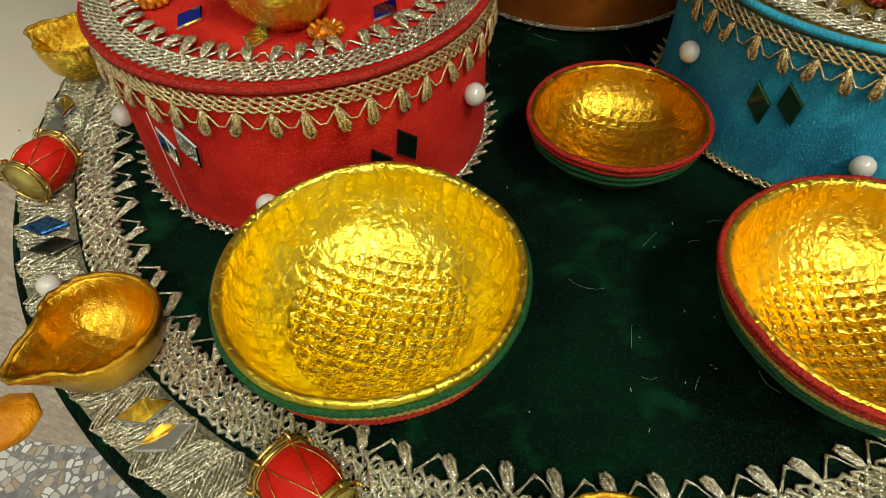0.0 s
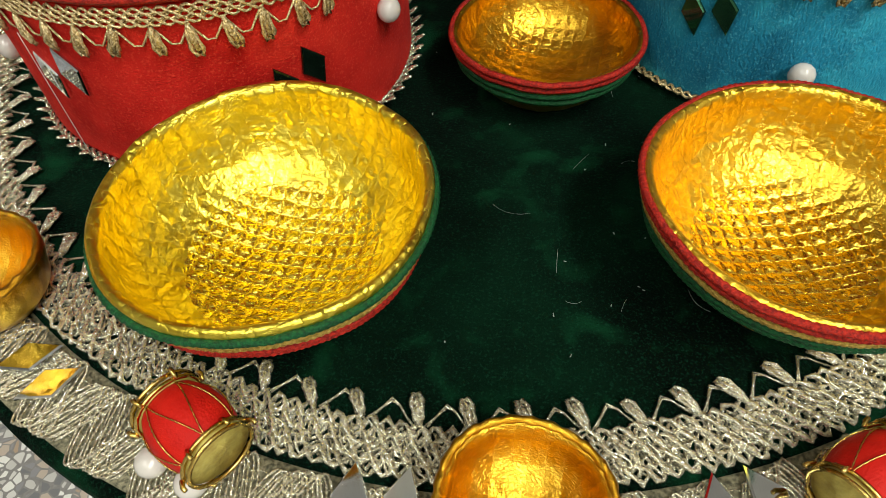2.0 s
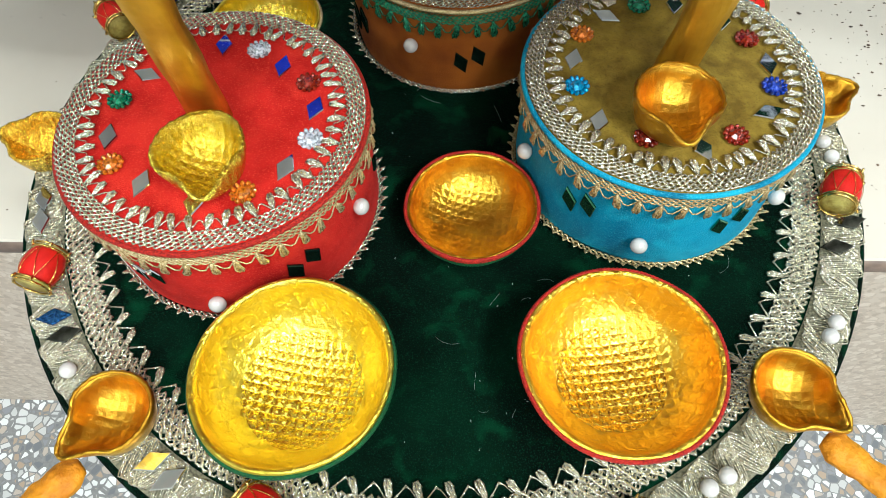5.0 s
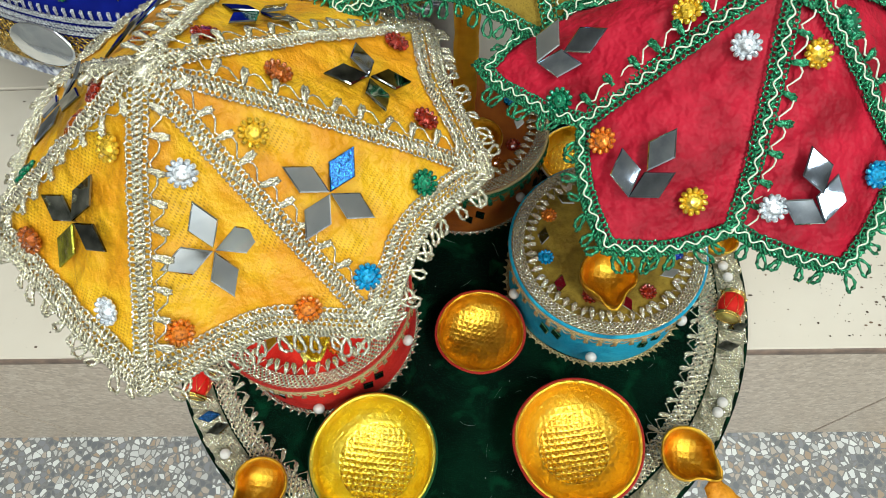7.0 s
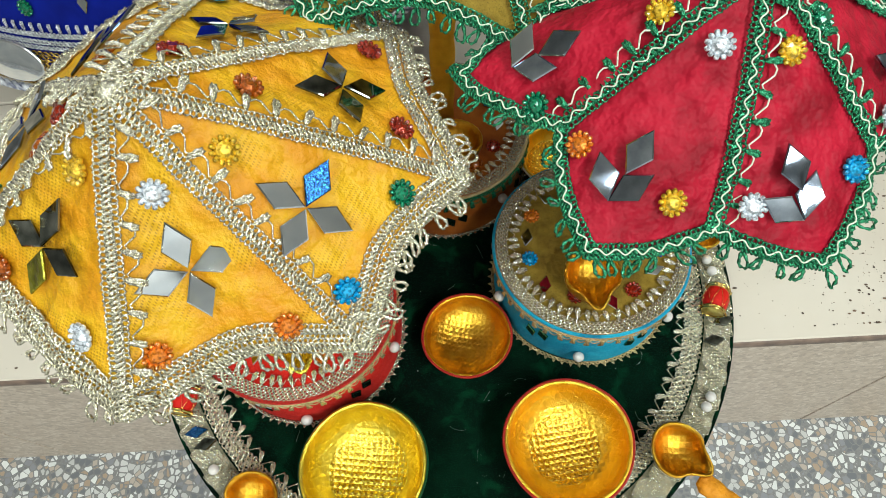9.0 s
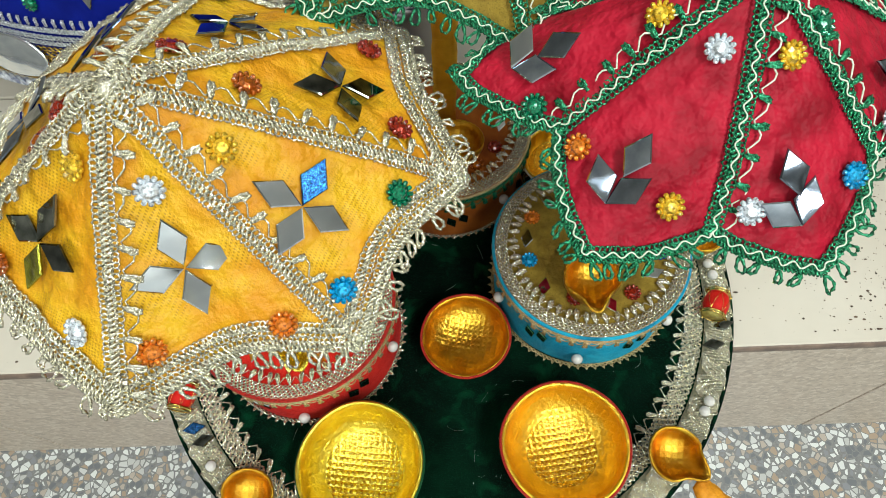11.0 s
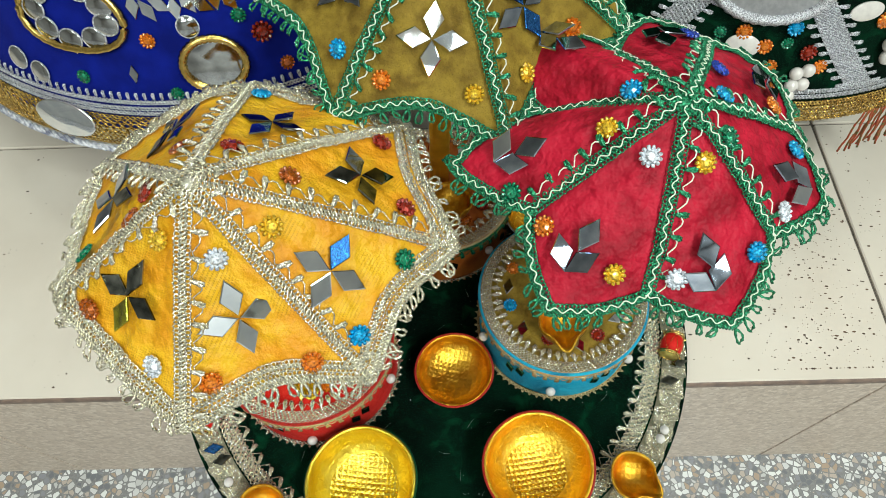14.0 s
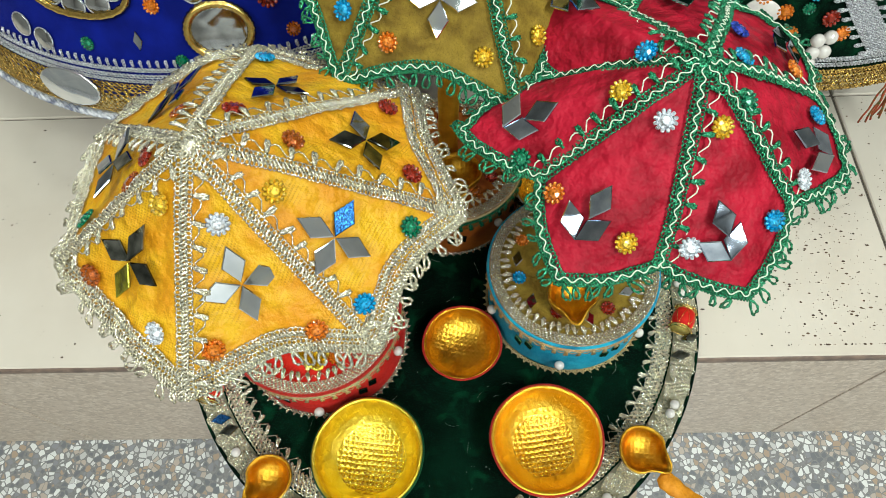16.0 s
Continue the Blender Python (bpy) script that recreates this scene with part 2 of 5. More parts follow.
# lighter tints put the velvets' sheen and fibre glints into the colour
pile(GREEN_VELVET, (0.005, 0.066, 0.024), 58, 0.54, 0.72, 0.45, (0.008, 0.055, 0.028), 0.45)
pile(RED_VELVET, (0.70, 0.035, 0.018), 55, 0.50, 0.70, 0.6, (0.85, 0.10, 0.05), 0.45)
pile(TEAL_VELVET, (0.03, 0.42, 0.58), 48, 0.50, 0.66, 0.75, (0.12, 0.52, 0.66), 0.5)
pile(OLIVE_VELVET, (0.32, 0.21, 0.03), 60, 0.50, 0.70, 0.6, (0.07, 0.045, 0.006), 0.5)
open_weave(YELLOW_SATIN, 0.0015, (0.22, 0.09, 0.004))
BLUE_VELVET = mat("royal_blue_velvet", (0.004, 0.012, 0.22), 0.85, 0, (0.002, 0.006, 0.12), 30, 0.3, 1500, sheen=0.3, spec=0.1)
# random brightness per piece stands in for differing reflections
MIRROR = mat("mirror_glass", (0.90, 0.94, 1.0), 0.05, 1.0, (0.74, 0.80, 0.88), 60, 0.8, 30, spread=0.25, bump_dist=0.0040, bump_detail=0.5)
# same mirror glass, with dull, dark or grey-blue reflections put into the colour
REFLECT_DULL = mat("tarnished_mirror_glass", (0.60, 0.62, 0.63), 0.1, 1.0, (0.38, 0.39, 0.40), 90, 0.8, 40, bump_dist=0.0040, bump_detail=0.5)
REFLECT_DARK = mat("smoked_mirror_glass", (0.30, 0.31, 0.28), 0.05, 1.0, (0.07, 0.08, 0.07), 110, 0.8, 40, spread=0.5, bump_dist=0.0040, bump_detail=0.5)
REFLECT_GREY = mat("grey_blue_mirror_glass", (0.46, 0.51, 0.60), 0.07, 1.0, (0.25, 0.29, 0.36), 90, 0.8, 40, spread=0.35, bump_dist=0.0040, bump_detail=0.5)
BLUE_GLITTER = mat("blue_glitter_foil", (0.05, 0.20, 0.50), 0.18, 0.9, (0.01, 0.04, 0.16), 900, 1.0, 900, bump_dist=0.0004)
OLIVE_FOIL = mat("yellow_green_foil", (0.46, 0.44, 0.04), 0.18, 0.9, (0.16, 0.15, 0.03), 200, 0.8, 300)
PEARL = mat("pearl", (0.66, 0.62, 0.56), 0.22, 0, (0.58, 0.54, 0.50), 200, coat=0.8)
DRUM_RED = mat("red_flock", (0.60, 0.012, 0.006), 0.6, 0, (0.48, 0.008, 0.004), 200, 0.3, 1500, spec=0.2)
METAL_GOLD = mat("gold_plastic", (0.80, 0.58, 0.18), 0.2, 1.0, (0.6, 0.4, 0.1), 300, 0.2, 800)
DRUM_SKIN = mat("drum_skin_gold", (0.60, 0.50, 0.13), 0.45, 0.3, (0.38, 0.28, 0.06), 250, 0.5, 900)
GOLD_CORD = mat("dull_gold_cord", (0.58, 0.40, 0.09), 0.4, 0.5, (0.30, 0.19, 0.03), 1200, 0.7, 2200)
RED_CORD = mat("red_silk_cord", (0.55, 0.026, 0.012), 0.55, 0, (0.20, 0.005, 0.004), 1200, 0.7, 2200, spec=0.3)
GREEN_CORD = mat("green_silk_cord", (0.006, 0.105, 0.028), 0.55, 0, (0.003, 0.04, 0.012), 1200, 0.7, 2200, spec=0.3)
LINT = mat("lint", (0.55, 0.60, 0.56), 0.8)
CREAM_TILE = mat("cream_tile", (0.64, 0.575, 0.482), 0.22, 0, (0.57, 0.50, 0.41), 7, 0.06, 60, detail=8)
RISER_STONE = terrazzo("beige_stone_riser", (0.50, 0.405, 0.318), [(0.60, 0.51, 0.42), (0.46, 0.37, 0.29), (0.53, 0.44, 0.355), (0.40, 0.32, 0.25)], 190, 0.4)
NOSING = mat("brown_nosing", (0.22, 0.15, 0.11), 0.5, 0, (0.13, 0.09, 0.07), 90, 0.3, 300)
GROUT = mat("dark_joint", (0.10, 0.08, 0.06), 0.9)
TERRAZZO = terrazzo("grey_terrazzo", (0.215, 0.21, 0.205), [(0.66, 0.66, 0.64), (0.44, 0.37, 0.31), (0.58, 0.57, 0.55), (0.38, 0.285, 0.205), (0.70, 0.70, 0.67), (0.16, 0.165, 0.175), (0.50, 0.49, 0.47), (0.24, 0.24, 0.255)], 142, 0.3)
# tones of the added room, set for bounce light and mirror contrast
CEILING = mat("ceiling_paint", (0.80, 0.79, 0.76), 0.8, 0, (0.72, 0.71, 0.68), 2, 0.1, 200)
WALL = mat("wall_paint", (0.44, 0.42, 0.38), 0.7, 0, (0.38, 0.36, 0.33), 3, 0.1, 200)
GEM_COLORS = dict(white=(0.86, 0.90, 0.95), blue=(0.02, 0.40, 0.74), navy=(0.015, 0.06, 0.46), red=(0.34, 0.022, 0.006), orange=(0.85, 0.24, 0.014), gold=(0.88, 0.56, 0.03), green=(0.008, 0.22, 0.10), amber=(0.48, 0.11, 0.006))
# fine dark mottling in each gem's colour imitates its sparkle
GEMS = {k: mat(k + "_acrylic_gem", v, 0.12, 0.45, tuple(c * 0.35 for c in v), 650, 0.4, 900, coat=1.0, lo=0.38, hi=0.56) for k, v in GEM_COLORS.items()}


# ---- mesh helpers ----
def part(name, bm, material, parent=None, label="", smooth=True):
    me = bpy.data.meshes.new(name)
    bmesh.ops.recalc_face_normals(bm, faces=bm.faces[:])
    bm.to_mesh(me)
    bm.free()
    if smooth:
        for p in me.polygons:
            p.use_smooth = True
    me.materials.append(material)
    ob = new(name, me)
    if parent:
        ob.parent = parent
    if label:
        ob["label"] = label
    return ob


def raw(name, verts, faces, material, parent=None, label="", smooth=True):
    me = bpy.data.meshes.new(name)
    me.from_pydata([tuple(v) for v in verts], [], faces)
    if smooth:
        me.polygons.foreach_set("use_smooth", [True] * len(me.polygons))
    me.materials.append(material)
    me.update()
    ob = new(name, me)
    if parent:
        ob.parent = parent
    if label:
        ob["label"] = label
    return ob


def share(ob, parent, m):
    """Another piece on the same mesh."""
    o = bpy.data.objects.new(ob.name.split(".")[0], ob.data)
    scene.collection.objects.link(o)
    o.parent = parent
    o.matrix_basis = m
    return o


def thing(name, x, y, z, label, category, group="", rz=0.0, kind=""):
    e = new(name)
    e.empty_display_size = 0.02
    e.matrix_basis = pose(x, y, z, 0, 0, rz)
    return tagged(e, label, category, group, kind)


class Tubes:
    """Many swept threads gathered in one mesh."""

    def __init__(self):
        self.v, self.f = [], []

    def add(self, pts, r, sides=5, closed=False):
        n = len(pts)
        base = len(self.v)
        P = [Vector(p) for p in pts]
        for i in range(n):
            a = P[(i - 1) % n] if closed or i else P[0]
            b = P[(i + 1) % n] if closed or i < n - 1 else P[-1]
            t = (b - a)
            t = t.normalized() if t.length > 1e-9 else Vector((1, 0, 0))
            up = Vector((0, 0, 1)) if abs(t.z) < 0.9 else Vector((1, 0, 0))
            s = t.cross(up).normalized()
            q = s.cross(t)
            rr = r[i] if isinstance(r, (list, tuple)) else r
            for k in range(sides):
                c = TAU * k / sides
                self.v.append(P[i] + (s * math.cos(c) + q * math.sin(c)) * rr)
        for i in range(n if closed else n - 1):
            j = (i + 1) % n
            for k in range(sides):
                l = (k + 1) % sides
                self.f.append((base + i * sides + k, base + i * sides + l, base + j * sides + l, base + j * sides + k))
        if not closed:
            self.f.append(tuple(base + k for k in range(sides))[::-1])
            self.f.append(tuple(base + (n - 1) * sides + k for k in range(sides)))

    def out(self, name, material, parent, label="", kind=""):
        ob = raw(name, self.v, self.f, material, parent, label)
        if kind:
            ob["kind"] = kind
        return ob


def lathe(profile, seg=64, warp=None):
    """A closed turned form from (r, z) pairs; warp(angle, r, z) -> (x, y, z)."""
    bm = bmesh.new()
    rings = []
    for r, z in profile:
        ring = []
        if r < 1e-6:
            ring = [bm.verts.new(warp(0, 0, z) if warp else (0, 0, z))]
        else:
            for i in range(seg):
                a = TAU * i / seg
                ring.append(bm.verts.new(warp(a, r, z) if warp else (r * math.cos(a), r * math.sin(a), z)))
        rings.append(ring)
    for p, q in zip(rings, rings[1:]):
        for i in range(seg):
            j = (i + 1) % seg
            if len(p) == 1 and len(q) == 1:
                continue
            if len(p) == 1:
                bm.faces.new((p[0], q[i], q[j]))
            elif len(q) == 1:
                bm.faces.new((p[i], q[0], p[j]))
            else:
                bm.faces.new((p[i], q[i], q[j], p[j]))
    return bm


def block(x0, x1, y0, y1, z0, z1, bevel=0.0, seg=2):
    bm = bmesh.new()
    bmesh.ops.create_cube(bm, size=1)
    for v in bm.verts:
        v.co = Vector((x0 if v.co.x < 0 else x1, y0 if v.co.y < 0 else y1, z0 if v.co.z < 0 else z1))
    if bevel:
        bmesh.ops.bevel(bm, geom=bm.edges[:], offset=bevel, segments=seg, profile=0.5, affect="EDGES")
    return bm


def ring_pts(r, z, n=96, amp=0.0, waves=0, phase=0.0, zamp=0.0):
    return [((r + amp * math.sin(waves * TAU * i / n + phase)) * math.cos(TAU * i / n), (r + amp * math.sin(waves * TAU * i / n + phase)) * math.sin(TAU * i / n), z + zamp * math.cos(waves * TAU * i / n + phase)) for i in range(n)]


# shared small pieces -------------------------------------------------------
def kite_mesh(l, w, h=0.0012):
    bm = bmesh.new()
    c = [(-l / 2, 0), (0, -w / 2), (l / 2, 0), (0, w / 2)]
    lo = [bm.verts.new((x, y, 0)) for x, y in c]
    mi = [bm.verts.new((x, y, h * 0.6)) for x, y in c]
    hi = [bm.verts.new((x * 0.9, y * 0.9, h)) for x, y in c]
    bm.faces.new(lo[::-1])
    bm.faces.new(hi)
    for i in range(4):
        j = (i + 1) % 4
        bm.faces.new((lo[i], lo[j], mi[j], mi[i]))
        bm.faces.new((mi[i], mi[j], hi[j], hi[i]))
    return bm


def gem_mesh(r):
    """A faceted stone in a crown of beads."""
    prof = [(0, 0), (0.72, 0), (1.04, 0.10), (1.08, 0.22), (1.02, 0.36), (0.86, 0.42), (0.70, 0.34), (0.64, 0.20), (0.60, 0.30), (0.34, 0.52), (0, 0.54)]

    def warp(a, rr, z):
        if rr > 0.65 and z > 0.05:
            f = (a * 12 / TAU) % 1
            lobe = math.sqrt(max(0.0, 1 - (2 * f - 1) ** 2))
            k = rr - (rr - 0.66) * 0.75 * (1 - lobe)
            return (r * k * math.cos(a), r * k * math.sin(a), r * z * (0.3 + 0.7 * lobe))
        d = (a * 8 / TAU) % 1 - 0.5
        k = rr * math.cos(math.pi / 8) / math.cos(d * TAU / 8)
        return (r * k * math.cos(a), r * k * math.sin(a), r * z)
    return lathe([(q, z) for q, z in prof], 96, warp)


def pearl_mesh(r):
    bm = bmesh.new()
    bmesh.ops.create_uvsphere(bm, u_segments=16, v_segments=10, radius=r, matrix=Matrix.Translation((0, 0, r * 0.75)) @ Matrix.Diagonal((1, 1, 0.9, 1)))
    return bm


store = {}


def piece(key, make, material, parent, m, name, label="", smooth=True):
    """A small piece; alike ones share one mesh."""
    if key not in store:
        store[key] = part(name, make(), material, parent, label, smooth)
        store[key].matrix_basis = m
        return store[key]
    o = share(store[key], parent, m)
    if label:
        o["label"] = label
    return o


def kite(parent, m, l=0.021, w=0.0105, material=None):
    material = material or MIRROR
    return piece(("kite", l, w, material.name), lambda: kite_mesh(l, w), material, parent, m, "mirror_piece", smooth=False)


def gem(parent, m, color, r=0.0056):
    return piece(("gem", color, r), lambda: gem_mesh(r), GEMS[color], parent, m, "gem", smooth=False)


def pearl(parent, m, r=0.0045):
    return piece(("pearl", r), lambda: pearl_mesh(r), PEARL, parent, m, "pearl")


# ---- the place ----
EDGE = -0.0617  # the front of the ledge


def structure(name, bm, material, label, smooth=False):
    ob = part(name, bm, material, None, label, smooth)
    ob["kind"] = "structure"
    return ob


structure("floor", block(-3.2, 3.2, -3.2, EDGE + 0.004, -0.06, 0.0), TERRAZZO, "grey terrazzo floor with white and dark stone chips")
structure("ledge", block(-3.2, 3.2, EDGE + 0.006, 3.2, 0.0, PLINTH - 0.014), GROUT, "beige speckled stone riser under a cream ledge")
riser_bed = bpy.data.objects["ledge"]
for x0, x1 in ((-3.2, -1.376), (-1.374, -0.4812), (-0.4788, 0.4138), (0.4162, 1.309), (1.311, 3.2)):
    part("slab", block(x0, x1, EDGE + 0.0015, EDGE + 0.0058, 0.001, PLINTH - 0.0135, 0.0008, 1), RISER_STONE, riser_bed, smooth=False)
structure("trim", block(-3.2, 3.2, EDGE, EDGE + 0.02, PLINTH - 0.013, PLINTH - 0.001, 0.003), NOSING, "brown stone nosing along the ledge", True)
ledge_bed = structure("ledge_bed", block(-3.2, 3.2, EDGE + 0.021, 3.2, PLINTH - 0.0135, PLINTH - 0.003), GROUT, "dark grout bed between the cream tiles")
# walls and ceiling are out of view, added to bounce the light
structure("wall_north", block(-3.3, 3.3, 3.2, 3.3, 0, 2.75), WALL, "unseen plain cream wall, added to close the room")
structure("wall_south", block(-3.3, 3.3, -3.3, -3.2, 0, 2.75), WALL, "unseen plain cream wall, added to close the room")
structure("wall_east", block(3.2, 3.3, -3.2, 3.2, 0, 2.75), WALL, "unseen plain cream wall, added to close the room")
structure("wall_west", block(-3.3, -3.2, -3.2, 3.2, 0, 2.75), WALL, "unseen plain cream wall, added to close the room")
structure("ceiling", block(-3.3, 3.3, -3.3, 3.3, 2.75, 2.85), CEILING, "unseen plain white ceiling, added to bounce light")

# cream tiles of the ledge, a narrow front course and wide ones behind
for x0, x1, y0, y1 in [(-3.2, -0.825, EDGE + 0.002, 0.229), (-0.822, 0.4205, EDGE + 0.002, 0.229), (0.4235, 3.2, EDGE + 0.002, 0.229), (-3.2, -0.825, 0.231, 0.83), (-0.822, 0.4205, 0.231, 0.83), (0.4235, 3.2, 0.231, 0.83)]:
    t = part("tile", block(x0, x1, y0, y1, PLINTH - 0.010, PLINTH, 0.0012, 1), CREAM_TILE, ledge_bed, smooth=False)
structure("ledge_far", block(-3.2, 3.2, 0.833, 3.2, PLINTH - 0.010, PLINTH), CREAM_TILE, "cream ledge tiles further back")

rng = random.Random(4)
verts, faces = [], []
drifts = ((0.33, 0.07), (0.37, 0.00), (0.30, 0.13), (0.41, 0.10), (0.35, -0.03))
for i in range(1500):
    x, y = rng.uniform(0.2, 0.62), rng.uniform(-0.05, 0.226)
    if rng.random() < 0.5:
        c = rng.choice(drifts)
        x, y = c[0] + rng.gauss(0, 0.035), min(0.226, max(-0.05, c[1] + rng.gauss(0, 0.025)))
    if rng.random() < 0.12:
        x = rng.uniform(-0.85, -0.2)
    if abs(x - 0.422) < 0.004 or abs(x + 0.8235) < 0.004 or math.hypot(x, y) < 0.235:
        continue
    r = rng.choice((0.0002, 0.00025, 0.0003, 0.0004, 0.0005, 0.0007, 0.0010))
    k = len(verts)
    a0 = rng.uniform(0, 6)
    st = rng.uniform(0.5, 2.2)
    for j in range(5):
        verts.append((x + r * math.cos(a0 + j * TAU / 5) * st, y + r * math.sin(a0 + j * TAU / 5), PLINTH + 0.0003))
    verts.append((x, y, PLINTH + 0.0007))
    faces += [(k + j, k + (j + 1) % 5, k + 5) for j in range(5)]
tagged(raw("grit", verts, faces, mat("brown_grit", (0.16, 0.10, 0.065), 0.9, 0, (0.05, 0.035, 0.028), 90)), "fine dark grit scattered over the cream tiles", "grit", kind="stuff")


# ---- the round board with its lace border ----
RB = 0.230
board = thing("board", 0, 0, PLINTH, "round board covered in dark green velvet with a silver lace border", "board")
bm = lathe([(0, 0), (RB - 0.003, 0), (RB, 0.002), (RB + 0.0005, 0.008), (RB, 0.0135), (RB - 0.002, 0.0158), (RB - 0.006, B - PLINTH), (0.12, B - PLINTH), (0, B - PLINTH)], 128)
part("velvet_cover", bm, GREEN_VELVET, board)
top = B - PLINTH
wave = Tubes()
N = 72
for c in range(11):
    pts = []
    for i in range(N * 18):
        a = TAU * i / (N * 18)
        ph = N * a + (c - 5) * 0.38 + 0.25 * math.sin(5 * a)
        sn = math.sin(ph)
        tri = 0.25 * math.asin(0.985 * sn) / 1.397 + 0.75 * sn
        r = 0.2177 + (c - 5) * 0.00020 + 0.0094 * tri + 0.0003 * math.sin(7 * a + c)
        pts.append((r * math.cos(a), r * math.sin(a), top + 0.0011 + 0.0004 * math.sin(3 * ph + c * 2.1) - max(0, r - 0.2275) * 0.35))
    wave.add(pts, [0.00036 + 0.00010 * (i % 2) for i in range(len(pts))], 4, True)
# thin threads tie the cords together
for k in range(6):
    pts = []
    for i in range(N * 10):
        a = TAU * i / (N * 10)
        r = 0.2112 + k * 0.0024 + 0.0008 * math.sin(3 * N * a + k)
        pts.append((r * math.cos(a), r * math.sin(a), top + 0.0008 + 0.0003 * math.sin(N * 2 * a + k)))
    wave.add(pts, 0.00022, 3, True)
# ground added under the cords; its dark gilt imitates shade between them
bm = lathe([(0.2072, top + 0.0001), (0.2074, top + 0.0005), (0.2262, top + 0.0005), (0.2266, top + 0.0001)], 160)
part("net_tape", bm, mat("dull_gilt_net", (0.30, 0.27, 0.17), 0.6, 0.2, (0.08, 0.075, 0.045), 900, 1.0, 1200, bump_dist=0.0006), board, "gilt net added under the wavy braid, darkened to set off the cords")
wave.out("wave_braid", SILVER_LACE, board, "pale gold wavy braid of parallel cords", "stuff")
band = Tubes()
M = 150
for row in range(4):
    for sgn in (0, math.pi):
        pts = []
        for i in range(M * 5):
            a = TAU * i / (M * 5)
            ph = M * a + sgn + row * 1.57
            r = 0.1938 + row * 0.0033 + 0.0021 * math.sin(ph) + 0.0004 * math.sin(ph * 0.37 + row)
            pts.append((r * math.cos(a), r * math.sin(a), top + 0.0016 + 0.0009 * math.cos(ph)))
        band.add(pts, [0.00050 + 0.00046 * (i % 2) for i in range(len(pts))], 5, True)
for row in range(3):
    for sgn in (0, math.pi):
        pts = []
        for i in range(1000):
            a = TAU * i / 1000
            ph = 231 * a + sgn + row * 2.1
            r = 0.1950 + row * 0.0036 + 0.0024 * math.sin(ph)
            pts.append((r * math.cos(a), r * math.sin(a), top + 0.0010 + 0.0009 * math.sin(ph * 0.5 + row)))
        band.add(pts, 0.0006, 4, True)
band.out("woven_band", SILVER_LACE, board, "dense woven silver gilt band", "stuff")


def leaf_loop(tb, p, out, along, up, ln, fat=1.0, hollow=False):
    """One beaded picot leaf, standing out from an edge."""
    for w in ((-1.7, 1.7) if hollow else (-1, 0, 1)):
        n = 7
        pts = [p + out * (ln * (math.sin(u * math.pi / 2) if w else u * 0.92)) + along * (w * ln * 0.15 * math.sin(u * math.pi) ** 0.8) + up * (0.0004 + 0.0011 * math.sin(u * math.pi)) for u in [j / (n - 1) for j in range(n)]]
        tb.add(pts, [((0.00050 if w else 0.00075) + 0.00040 * (j % 2)) * (0.55 if j == n - 1 else 1) * fat for j in range(n)], 4)


loops = Tubes()
K = 88
rng = random.Random(8)
Z = Vector((0, 0, 1))
for i in range(K):
    a = TAU * i / K + rng.uniform(-0.005, 0.005)
    lean = a + 0.42 + rng.uniform(-0.22, 0.22)
    o = Vector((-math.cos(lean), -math.sin(lean), 0))
    leaf_loop(loops, Vector((0.1925 * math.cos(a), 0.1925 * math.sin(a), top + 0.0012)), o, Z.cross(o), Z, rng.uniform(0.0074, 0.0092))
    b = a + TAU / K / 2
    for e2 in (0, 0.004):
        pts = [((0.192 - d) * math.cos(b + e), (0.192 - d) * math.sin(b + e), top + 0.0012) for d, e in ((0, -0.030 + e2), (0.0030, -0.016), (0.0056 + e2 * 0.2, -0.004), (0.0048, 0.008), (0.0022, 0.019), (0, 0.030))]
        loops.add(pts, 0.00038, 4)
loops.out("picot_edge", SILVER_LACE, board, "looped picot edge of the lace", "stuff")

# lint on the velvet
lint = Tubes()
rng = random.Random(3)
for cx, cy in [(0.0213, -0.1426), (0.0242, -0.1689), (-0.0094, -0.167), (0.0236, -0.1381), (0.028, -0.152)] + [(rng.uniform(-0.15, 0.16), rng.uniform(-0.16, 0.05)) for i in range(110)]:
    a, l = rng.uniform(0, 6), rng.choice((0.0005, 0.0008, 0.0012, 0.005, 0.009, 0.013))
    bend = rng.uniform(-1.6, 1.6)
    pts = []
    x, y = cx, cy
    for j in range(6):
        pts.append((x, y, top + 0.0007))
        x += math.cos(a) * l / 5
        y += math.sin(a) * l / 5
        a += bend / 5
    lint.add(pts, 0.00005 if l > 0.002 else rng.uniform(0.0001, 0.00022), 3)
tagged(lint.out("lint", LINT, None), "white lint and stray threads on green velvet", "lint", kind="stuff").location = (0, 0, PLINTH)


